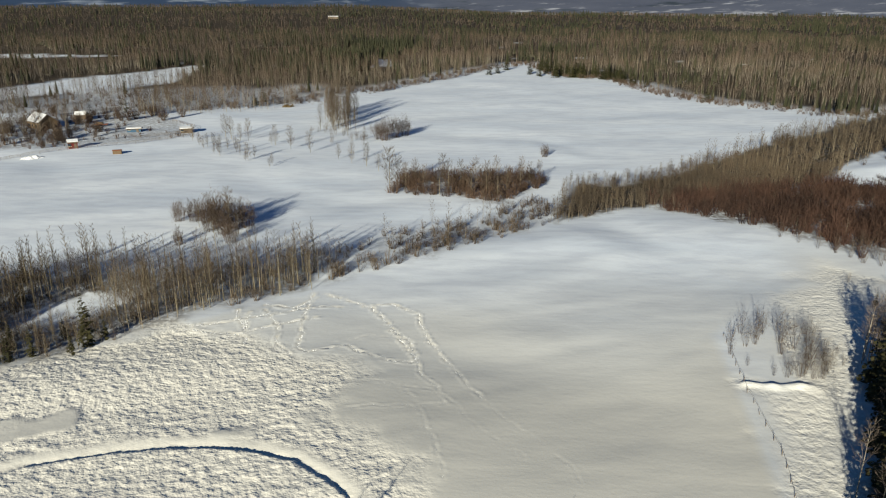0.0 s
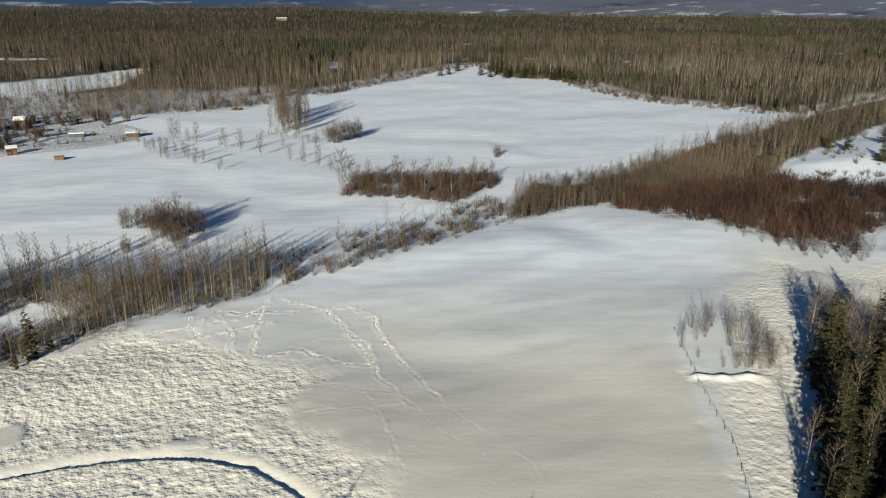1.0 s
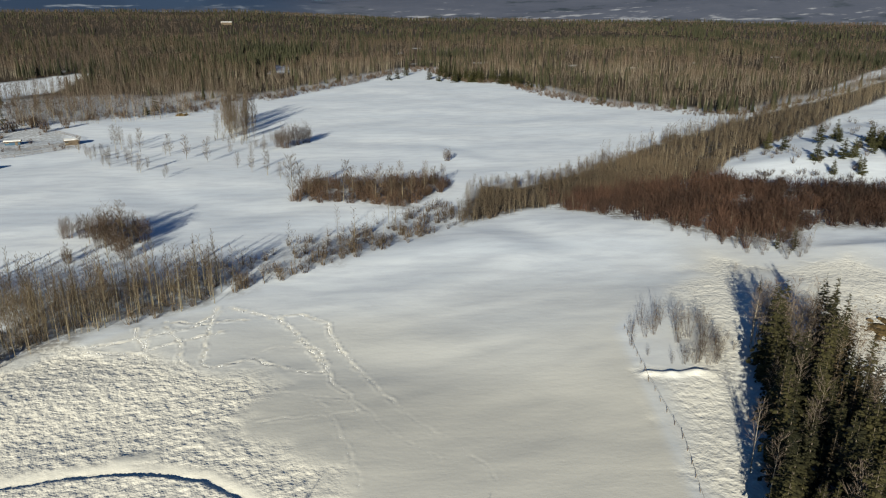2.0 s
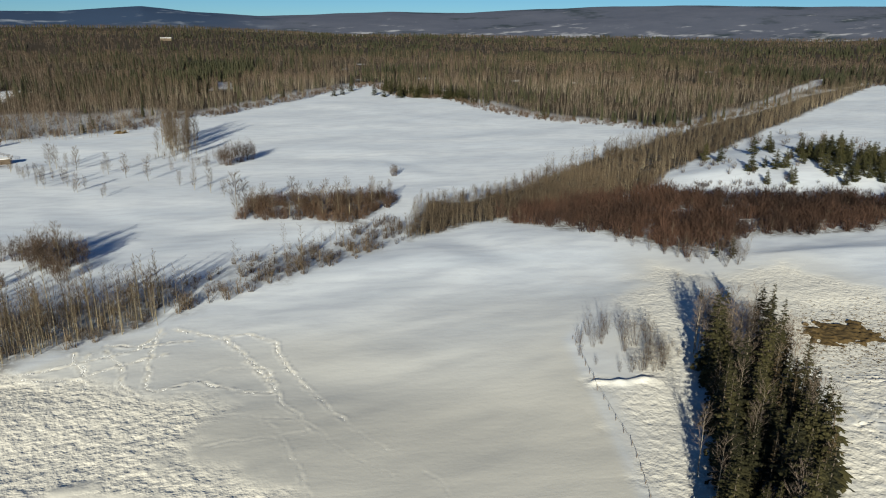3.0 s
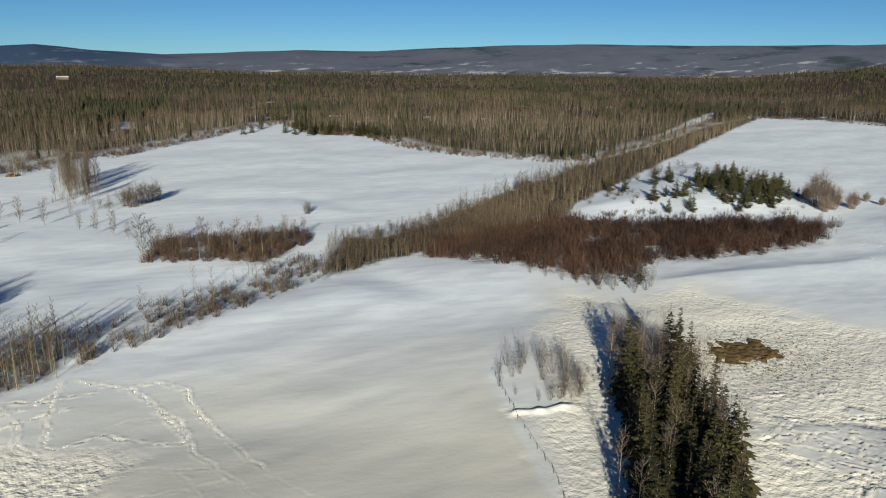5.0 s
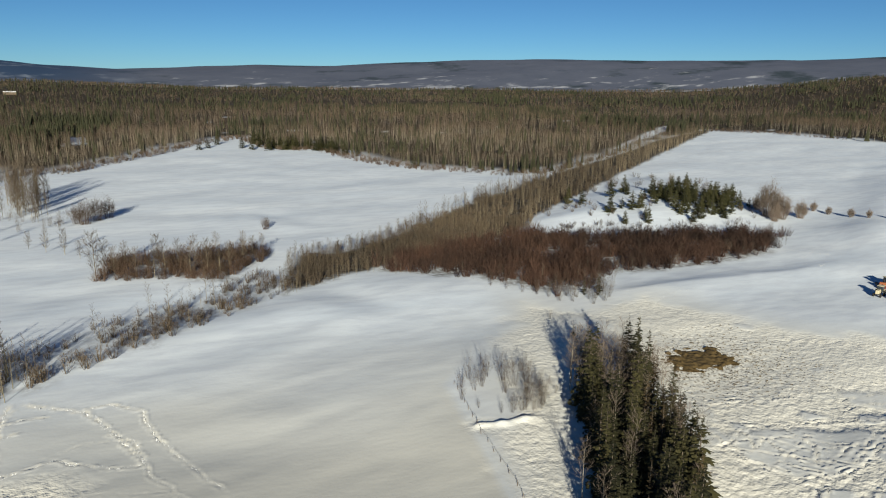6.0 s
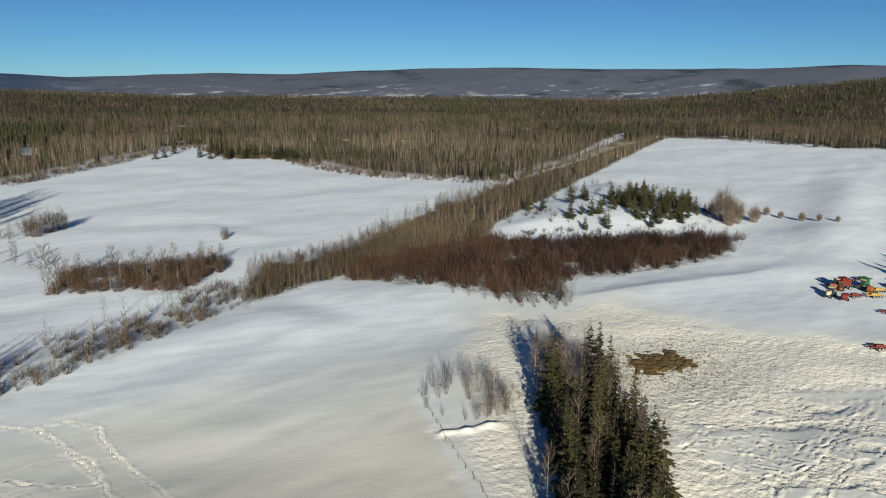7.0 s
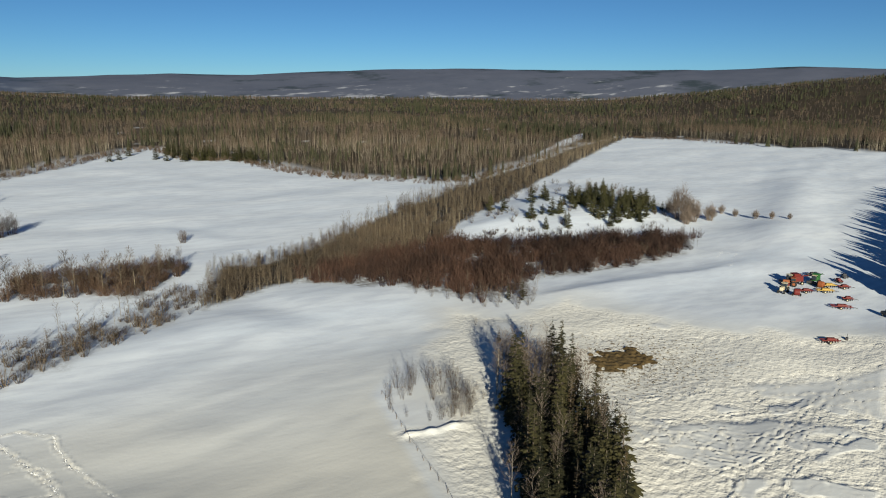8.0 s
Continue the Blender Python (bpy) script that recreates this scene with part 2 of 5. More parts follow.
def open_masks(x, y):
    """Ground masks: trampled, brush and shade, wood-floor shade, soil, woods, each 0 to 1."""
    r = np.hypot(x, y)
    wob = (vnoise(x / 7, y / 7, 3) - 0.5) * 6 + (vnoise(x / 2.5, y / 2.5, 4) - 0.5) * 3
    tramp = np.maximum.reduce([smooth(inside(p, x, y) + wob, -5, 3) * k for p, k in
                               ((TRAMPLED_WEST, 1.0), (TRAMPLED_EAST, 0.9), (CATTLE_GROUND, 0.75), (LANE, 0.7), (DUGOUT, 0.6))])
    smooth_spots = smooth(vnoise(x / 14, y / 9, 8) + 0.25 * vnoise(x / 4, y / 4, 9), 1.05, 1.13)
    tramp = tramp * (1 - 0.9 * smooth_spots)
    east = smooth(inside(TRAMPLED_EAST, x, y), -2, 4)
    pan = np.maximum.reduce([smooth(inside(p, x, y) + wob * 0.35, -1, 1) for p in PANS_EAST])
    tramp *= 1 - 0.95 * np.maximum(pan, east * smooth(vnoise(x / 9, y / 5, 14) + 0.3 * vnoise(x / 3, y / 3, 15), 0.9, 0.98))
    lip = inside(DUGOUT, x, y)
    tramp *= 1 - 0.8 * np.exp(-((lip + 1.6) / 1.1) ** 2)
    # brush on the ground, raised in gully and yard to stand for shade
    scrub = np.maximum.reduce([smooth(inside(p, x, y) + wob, -1, 4) * k for p, k in
                               ((GULLY, 0.65), (BRUSH, 0.3), (YARD, 0.5), (BAND, 0.6), (THICKET, 0.75), (SCRUB, 0.5), (GROVE, 0.9))])
    scrub = np.maximum(scrub, smooth(inside(BELT, x, y) + wob, -1, 4))
    scrub *= 1 - smooth(inside(CLEARING, x, y) + wob * 0.5, -2, 2)
    far_wob = (vnoise(x / 25, y / 25, 5) - 0.5) * 24
    edge = -inside(OPEN_LAND, x, y) + far_wob * smooth(r, 380, 800)
    litter, woods = smooth(edge, 9, 32), smooth(edge, 1, 9)
    bare = 1 - 0.85 * smooth(vnoise(x / 34, y / 34, 47) + 0.25 * vnoise(x / 12, y / 12, 48), 1.09, 1.15) * (1 - smooth(r, 900, 1300))
    for p in (STRIP_FIELD, STRIP_BACK, CUT_LINE, SNOW_BANK):
        bare *= 1 - smooth(inside(p, x, y) + far_wob * 0.15, -3, 3)
    bare *= 1 - 0.95 * smooth(inside(SCRUB, x, y) + far_wob * 1.2, -14, 12)
    bare *= smooth(r, 300, 380)
    litter, woods = np.maximum(litter * bare, 0.9 * smooth(inside(BELT, x, y), 0, 4)), woods * bare
    soil = np.maximum(smooth(inside(CATTLE_GROUND, x, y) + wob, -2, 8) * np.exp(-np.hypot(x - 106, y - 110) / 18), 0)
    return tramp, scrub, litter, soil, woods


def height(x, y):
    x, y = np.asarray(x, float), np.asarray(y, float)
    r, heading = np.hypot(x, y), np.degrees(np.arctan2(x, y))
    u, v = x * 0.94 + y * 0.34, y * 0.94 - x * 0.34
    z = (1.7 - 0.7 * smooth(r, 200, 280)) * (vnoise(u / 52 + 3 * vnoise(u / 90, v / 70, 6), v / 30, 1) - 0.5) + 0.8 * (vnoise(u / 23 + 2 * vnoise(u / 40, v / 30, 7), v / 13, 2) - 0.5) + 0.1 * (vnoise(u / 7 + vnoise(u / 9, v / 9, 17), v / 3.5, 16) - 0.5)
    z = z * (1 - smooth(r, 900, 1500))
    tramp = open_masks(x, y)[0]
    z += tramp * 0.5 * (0.2 * (vnoise((0.97 * x + 0.26 * y) / 1.7, (0.97 * y - 0.26 * x) / 1.3, 11) - 0.5) + 0.2 * (vnoise((0.8 * x + 0.6 * y) / 1.25, (0.8 * y - 0.6 * x) / 1.1, 12) - 0.5) + 0.2 * (vnoise((0.5 * x - 0.87 * y) / 0.8, (0.5 * y + 0.87 * x) / 0.8, 13) - 0.5) + 0.16 * (vnoise((0.26 * x + 0.97 * y) / 0.6, (0.26 * y - 0.97 * x) / 0.6, 18) - 0.5))
    # dugout: a raised apron, its sharp lip, then a bank that faces the sun
    d = inside(DUGOUT, x, y)
    z += 0.36 * smooth(d, -0.3, 0.3) + 0.5 * smooth(-d, 0.6, 3.2) * np.exp(-np.clip(-d - 2, 0, 200) / 10) * (0.75 + 0.5 * vnoise(x / 7, y / 7, 52))
    # bank of snow pushed up beside the fence
    k = np.clip((x - 49.5) / 11, 0, 1)
    z += (0.42 + 0.6 * (vnoise(x / 1.5, y / 1.5, 51) - 0.5)) * np.exp(-(((y - 103.4 + 0.9 * k + 0.8 * (vnoise(x / 2.5, y * 0, 53) - 0.5)) / 0.85) ** 2)) * smooth(x, 47.5, 50) * (1 - smooth(x, 59, 63))
    z += 4.0 * smooth(inside(MOUND, x, y), -4, 30) - 1.2 * smooth(inside(GULLY, x, y), -2, 14)
    # rise at the edge of the eastern field
    z += 2.2 * np.exp(-((x * 0.55 - y * 0.83 + 12) / 14) ** 2) * smooth(x, 215, 260) * (1 - smooth(x, 380, 480))
    # lip of the eastern slope below the thicket, with a dip behind it
    for (ax, ay), (bx, by) in zip(LIP, LIP[1:]):
        k = np.clip(((x - ax) * (bx - ax) + (y - ay) * (by - ay)) / ((bx - ax) ** 2 + (by - ay) ** 2), 0, 1)
        side = ((bx - ax) * (y - ay) - (by - ay) * (x - ax)) / math.hypot(bx - ax, by - ay)
        far = np.hypot(x - ax - k * (bx - ax), y - ay - k * (by - ay))
        z = z + np.where((k > 0) & (k < 1), 1.0 * np.exp(-((far + 3 * vnoise(x / 14, y / 14, 57)) / np.where(side > 0, 6.0, 12.0)) ** 2), 0) * smooth(x, 112, 128) * (1 - smooth(x, 185, 225))
    # forested ridge, the valley, and the hills across it
    z += smooth(heading, 38, 62) * smooth(r, 1300, 2300) * 82 + (1 - smooth(heading, -8, 6)) * smooth(r, 1100, 2300) * 18
    z += smooth(r, 1000, 2400) * 16 * (vnoise(x / 420, y / 420, 21) - 0.5)
    fall = smooth(r, 2500, 3300)
    top = 60 + 4700 * np.tan(np.radians(np.interp(heading, CREST_HEADING, CREST_ANGLE)))
    z = z * (1 - fall) + fall * -45
    rise = smooth(r, 3150, 4750)
    z += rise * (top + 45) + 26 * rise * (1 - rise) * 4 * (vnoise(x / 500, y / 350, 31) - 0.5)
    return z + 6 * smooth(r, 4300, 4700) * (vnoise(heading / 2.1, r * 0, 33) - 0.5)


def shell(name, verts, faces, mat, smoothed=False):
    """A mesh from arrays of corners and of triangles or quads."""
    me = bpy.data.meshes.new(name)
    verts, faces = np.asarray(verts, np.float32), np.asarray(faces, np.int32)
    k = faces.shape[1]
    me.vertices.add(len(verts))
    me.vertices.foreach_set("co", verts.ravel())
    me.loops.add(faces.size)
    me.loops.foreach_set("vertex_index", faces.ravel())
    me.polygons.add(len(faces))
    me.polygons.foreach_set("loop_start", np.arange(0, faces.size, k, dtype=np.int32))
    me.polygons.foreach_set("use_smooth", np.full(len(faces), smoothed))
    me.materials.append(mat)
    me.update(calc_edges=True)
    return me


def layer(me, name, values):
    me.attributes.new(name, "FLOAT", "POINT").data.foreach_set("value", np.asarray(values, np.float32))


TRACKS_WEST = (
    [(-24.8, 140.3), (-19.0, 136.4), (-14.0, 133.6), (-10.1, 125.7), (-8.1, 120.9), (-4.7, 113.1), (-3.5, 107.1), (0.7, 99.9), (4.1, 92.7), (7.2, 89.0), (11.6, 84.3)],
    [(-9.9, 123.2), (-6.0, 119.7), (-4.1, 111.0)],
    [(-16.4, 134.2), (-10.7, 135.1), (-4.8, 130.9), (-3.4, 122.1), (0.8, 112.1), (6.1, 99.9), (10.0, 92.7), (14.4, 87.7), (16.9, 83.1), (18.4, 78.8)],
    [(-27.3, 140.9), (-27.1, 126.9), (-25.5, 115.1), (-23.8, 114.1), (-17.6, 116.7), (-10.1, 112.0), (-4.1, 111.0)],
    [(-35.5, 132.1), (-31.5, 124.3), (-30.0, 117.3), (-25.9, 112.0)],
    [(-51.9, 124.2), (-45.9, 125.5), (-36.8, 128.1), (-27.6, 132.7), (-20.3, 133.6)],
    [(-40.9, 119.5), (-32.6, 124.3), (-24.6, 128.2)], [(-51.5, 123.0), (-40.5, 121.9), (-35.7, 119.5), (-35.8, 116.2)],
    [(-41.1, 132.1), (-37.3, 121.9), (-38.0, 130.7)], [(-36.0, 134.3), (-29.9, 132.7), (-26.2, 137.9)],
)
TRACKS_MIDDLE = (
    [(-12.4, 105.2), (-7.6, 103.4), (-1.1, 101.6), (0.7, 97.4), (-8.0, 96.8), (-14.9, 95.7)], [(-5.6, 101.6), (-2.7, 93.4), (-0.9, 86.2), (0.6, 78.7)],
    [(-18.9, 118.5), (-13.9, 121.1), (-9.7, 120.9)], [(-60.1, 101.3), (-62.3, 107.8), (-57.0, 107.8), (-52.4, 101.4), (-52.1, 99.6)], [(-61.3, 84.7), (-56.4, 81.5), (-52.2, 82.2)],
)
TRACKS_NORTH = (
    [(193.7, 164.8), (209.1, 170.8), (250.1, 194.3)], [(214.5, 172.9), (253.9, 183.9), (265.1, 187.1)], [(229.5, 192.2), (224.1, 178.4), (195.8, 159.5)], [(180.9, 162.7), (205.4, 172.6), (255.7, 204.6)], [(114.9, 143.5), (130.1, 152.8), (141.2, 153.6)],
    [(-42.8, 294.5), (-19.8, 299.6), (1.6, 309.8), (8.0, 319.0), (1.7, 325.8), (-10.9, 318.8), (-22.7, 306.9)],
    [(8.0, 319.0), (21.9, 319.3), (35.6, 306.5), (51.7, 300.6), (65.0, 296.1), (64.3, 281.5), (59.6, 264.4)], [(32.9, 304.0), (32.9, 281.1), (37.6, 266.1), (46.3, 254.2), (57.7, 255.2)],
    [(-181.9, 292.6), (-166.2, 307.3), (-137.8, 297.9), (-111.1, 321.3)], [(-123.5, 359.2), (-103.2, 396.7), (-80.5, 425.5)],
)
TRACKS_EAST = (
    [(91.0, 85.2), (93.6, 82.8), (97.9, 77.3), (104.8, 74.3)],
    [(85.2, 81.8), (90.8, 78.4), (95.7, 74.4), (100.1, 70.6)],
    [(90.7, 76.0), (92.1, 72.9), (95.2, 69.8)],
    [(85.6, 65.3), (93.0, 70.0), (98.8, 72.8), (106.8, 74.9)],
    [(86.8, 66.3), (93.2, 68.2), (101.2, 69.5), (109.2, 72.5), (116.1, 72.3), (122.4, 69.6)],
    [(86.6, 83.2), (92.6, 86.1), (97.1, 86.1)],
    [(87.7, 70.1), (90.9, 70.3), (93.8, 68.7)],
    [(102.0, 71.1), (111.5, 75.8), (115.6, 78.3)],
    [(108.7, 69.6), (117.0, 72.9), (127.4, 78.6), (134.3, 80.4), (147.2, 78.2)],
    [(86.1, 74.5), (94.0, 77.3), (102.2, 80.6)],
    [(91.9, 84.8), (88.8, 80.0), (94.0, 82.6)],
    [(115.2, 84.8), (121.9, 85.4), (130.5, 82.4), (134.3, 80.4)],
    [(115.4, 88.7), (126.8, 87.9), (138.4, 87.2), (147.2, 80.4)],
    [(138.4, 87.2), (146.2, 87.1), (158.6, 84.9)],
    [(110.6, 65.7), (114.0, 67.0), (123.6, 68.4), (128.4, 67.1)],
    [(89.6, 96.7), (99.3, 95.0), (109.9, 92.9), (122.7, 92.2), (135.2, 91.6), (139.7, 90.0)],
    [(91.8, 98.7), (105.2, 94.7), (118.8, 92.4), (136.8, 89.9), (159.5, 85.5)], [(89.0, 93.2), (96.4, 86.2), (108.0, 83.4), (118.7, 79.3), (128.7, 76.8), (141.4, 74.7)],
    [(87.4, 84.1), (98.2, 81.3), (105.1, 74.9), (108.6, 68.6), (96.4, 62.8), (91.4, 60.1)], [(84.3, 63.5), (95.2, 69.2), (111.5, 74.0), (129.4, 80.8)],
    [(93.4, 83.3), (94.0, 73.9), (96.9, 66.3), (100.3, 60.8), (106.4, 54.0)], [(99.6, 85.1), (99.8, 77.7), (92.7, 70.5)], [(86.2, 87.0), (85.6, 78.3), (89.3, 73.3)],
    [(146.3, 88.5), (136.0, 80.5), (131.0, 71.6), (126.8, 66.1)], [(129.9, 118.5), (140.7, 110.8), (151.0, 103.0), (161.7, 95.9), (177.2, 85.1)],
    [(130.6, 119.8), (141.4, 112.1), (151.7, 104.3), (162.4, 97.2), (177.9, 86.4)],
)


def strays(rng):
    """Wandering hoof trails over the eastern paddock."""
    out = []
    for _ in range(70):
        x, y, a = rng.uniform(84, 150), rng.uniform(52, 96), rng.normal(-0.4, 0.6)
        line = [(x, y)]
        for _ in range(int(rng.integers(4, 11))):
            a += rng.normal(0, 0.45)
            x, y = x + 4 * math.cos(a), y + 4 * math.sin(a)
            line.append((x, y))
        if inside(TRAMPLED_EAST, np.array(line[0][0]), np.array(line[0][1])) > 0:
            out.append(line)
    return tuple(out)


STRAYS = strays(np.random.default_rng(19))


def trodden(x, y):
    """Depth of the trails: a groove with kicked-up rims, broken along its length."""
    out, loose = np.zeros(len(x)), np.zeros(len(x))
    for lines, k in ((TRACKS_WEST, 1.1), (TRACKS_MIDDLE, 0.3), (TRACKS_EAST, 1.2), (STRAYS, 0.25)):
        for line in lines:
            px, py = [p[0] for p in line], [p[1] for p in line]
            near = np.where((x > min(px) - 3) & (x < max(px) + 3) & (y > min(py) - 3) & (y < max(py) + 3))[0]
            if not len(near):
                continue
            qx, qy, d = x[near], y[near], np.full(len(near), 1e9)
            qx, qy = qx + 0.9 * (vnoise(qx / 2.2, qy / 2.2, 91) - 0.5), qy + 0.9 * (vnoise(qx / 2.2, qy / 2.2, 92) - 0.5)
            for (ax, ay), (bx, by) in zip(line, line[1:]):
                ex, ey = bx - ax, by - ay
                t = np.clip(((qx - ax) * ex + (qy - ay) * ey) / (ex * ex + ey * ey), 0, 1)
                d = np.minimum(d, np.hypot(qx - ax - t * ex, qy - ay - t * ey))
            broken = 1.5 * smooth(vnoise(qx / 0.6, qy / 0.6, 93), 0.25, 0.75)
            fade = (0.12 + 0.88 * smooth(qy, 92, 122)) if lines is TRACKS_WEST else 1.0
            cut = (-0.1 * np.exp(-(d / 0.26) ** 2) + 0.12 * np.exp(-((d - 0.42) / 0.2) ** 2)) * broken * k * fade
            out[near] = np.where(np.abs(cut) > np.abs(out[near]), cut, out[near])
            loose[near] = np.maximum(loose[near], np.exp(-(d / 0.48) ** 2) * np.clip(0.35 + broken, 0, 1) * np.minimum(k, 1) * fade)
    return out, loose


def build_ground():
    rows = [0.001, 15, 30]
    r = 42.0
    while r < 4900:
        rows.append(r)
        r *= 1.006 if r < 60 else 1.0036 if r < 140 else 1.006 if r < 250 else 1.018 if r < 1000 else 1.03
    rows = np.array(rows)
    fine = np.arange(-35, 64.01, 0.18)
    turn = np.radians(np.concatenate([fine, np.arange(70, 320, 5)]))
    a, q = np.meshgrid(turn, rows)
    x, y = (q * np.sin(a)).ravel() + 1.5, (q * np.cos(a)).ravel() - 1.0
    cut, loose = trodden(x, y)
    z = height(x, y) + cut
    n, m = len(rows), len(turn)
    i = np.arange(n - 1)[:, None] * m + np.arange(m)[None, :]
    j = np.arange(n - 1)[:, None] * m + (np.arange(m)[None, :] + 1) % m
    faces = np.stack([i, i + m, j + m, j], -1).reshape(-1, 4)
    me = shell("ground", np.stack([x, y, z], 1), faces, SNOW, True)
    for name, v in zip(("tramp", "scrub", "litter", "soil"), open_masks(x, y)):
        layer(me, name, v)
    far = np.hypot(x, y)
    # where the painted slope shade lies, thinning out with distance
    crust = smooth(inside(NEAR_FIELD, x, y), -1, 3) * (1 - smooth(y + 14 * (vnoise(x / 30, y / 18, 55) - 0.5), 95, 165))
    layer(me, "crust", np.maximum.reduce([crust] + [0.6 * smooth(inside(p, x, y) + 10 * (vnoise(x / 13, y / 13, 58) - 0.5), -20, 4) for p in (LANE, TRAMPLED_EAST, TRAMPLED_WEST, CATTLE_GROUND)]))
    layer(me, "loose", loose)
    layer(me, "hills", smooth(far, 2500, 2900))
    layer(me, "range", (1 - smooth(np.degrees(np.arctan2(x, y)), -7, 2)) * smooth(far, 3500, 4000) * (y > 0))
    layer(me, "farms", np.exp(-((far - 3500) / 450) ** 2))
    g = tagged(new("ground", me), "snow-covered farm fields, trampled in places, rising to far hills", "ground", kind="structure")
    return g


build_ground()


# ---------------------------------------------------------------- plants: shapes
class Soup:
    """Corners and triangles of one part."""

    def __init__(self):
        self.v, self.f, self.count = [], [], 0

    def add(self, v, f):
        self.v.append(np.asarray(v, float))
        self.f.append(np.asarray(f, int) + self.count)
        self.count += len(v)

    def arrays(self):
        return np.concatenate(self.v), np.concatenate(self.f)

    def limb(self, points, radii, sides=3):
        """A tapered, bent stem through the points; the last radius 0 gives a tip."""
        rings = []
        for k, (p, rad) in enumerate(zip(points, radii)):
            a, b = points[max(k - 1, 0)], points[min(k + 1, len(points) - 1)]
            d = np.subtract(b, a)
            d = d / (np.linalg.norm(d) + 1e-9)
            e = np.cross(d, (0.3, 0.9, 0.2) if abs(d[1]) < 0.8 else (1, 0, 0))
            e /= np.linalg.norm(e)
            g = np.cross(d, e)
            if rad <= 0:
                rings.append([p])
            else:
                rings.append([np.add(p, rad * (math.cos(t) * e + math.sin(t) * g)) for t in np.arange(sides) * 2 * math.pi / sides])
        v, f, base = [], [], 0
        for k, ring in enumerate(rings):
            v += ring
            if k:
                was, now = base - len(rings[k - 1]), base
                for s in range(sides):
                    t = (s + 1) % sides
                    if len(ring) == 1:
                        f.append((was + s, was + t, now))
                    else:
                        f += [(was + s, was + t, now + t), (was + s, now + t, now + s)]
            base += len(ring)
        self.add(v, f)

    def sprig(self, a, b, width, side):
        """A flat needle spray or fine twig: one thin leaf of two triangles, a little folded."""
        a, b = np.asarray(a), np.asarray(b)
        mid = a * 0.45 + b * 0.55
        side = np.asarray(side) * width
        self.add([a, mid + side, b, mid - side + (0, 0, -0.3 * width)], [(0, 1, 2), (0, 2, 3)])


    def spikes(self, a, b, width, rng):
        """Fine twigs from rows a to rows b: one slim triangle each, turned at random."""
        a, b = np.asarray(a, float), np.asarray(b, float)
        n = len(a)
        side = np.cross(b - a, rng.normal(0, 1, (n, 3)))
        side *= width / (np.linalg.norm(side, axis=1, keepdims=True) + 1e-9)
        self.add(np.stack([a - side, a + side, b], 1).reshape(-1, 3), np.arange(3 * n).reshape(-1, 3))


def unit(v):
    v = np.asarray(v, float)
    return v / (np.linalg.norm(v) + 1e-9)


def aspen_shape(rng, h=10.0, branches=18, twigs=6, low=0.3, wide=0.2, thick=1.0, fine=1.0):
    """A leafless aspen or birch: trunk and crown."""
    trunk, crown = Soup(), Soup()
    lean = rng.normal(0, 0.025, 2)
    spine = [np.array([lean[0] * t * h + 0.12 * math.sin(3 * t + lean[1] * 90), lean[1] * t * h + 0.1 * math.sin(4 * t), t * h]) for t in (0, 0.25, 0.5, 0.75, 1.0)]
    trunk.limb(spine, [0.011 * h * thick, 0.009 * h * thick, 0.0065 * h * thick, 0.004 * h * thick, 0], 5)
    for k in range(branches):
        t = low + (0.97 - low) * (k + rng.random() * 0.7) / branches
        at = np.array([np.interp(t, (0, 0.25, 0.5, 0.75, 1.0), [p[c] for p in spine]) for c in range(3)])
        a = k * 2.4 + rng.random()
        length = h * wide * (1.15 - 0.75 * t) * (0.7 + 0.6 * rng.random())
        out = unit((math.cos(a), math.sin(a), 0.9 + 0.7 * rng.random()))
        mid = at + out * length * 0.55
        tip = mid + unit(out + (0, 0, 0.7)) * length * 0.55
        crown.limb([at, mid, tip], [0.0032 * h * thick, 0.002 * h * thick * fine, 0])
        for q in range(twigs):
            s = 0.25 + 0.7 * q / twigs
            p0 = at + (mid - at) * min(s / 0.55, 1) if s < 0.55 else mid + (tip - mid) * (s - 0.55) / 0.45
            d = unit(out + rng.normal(0, 0.55, 3) + (0, 0, 0.35))
            crown.limb([p0, p0 + d * length * (0.55 - 0.25 * s)], [0.0027 * h * thick * fine, 0])
    return trunk.arrays(), crown.arrays()


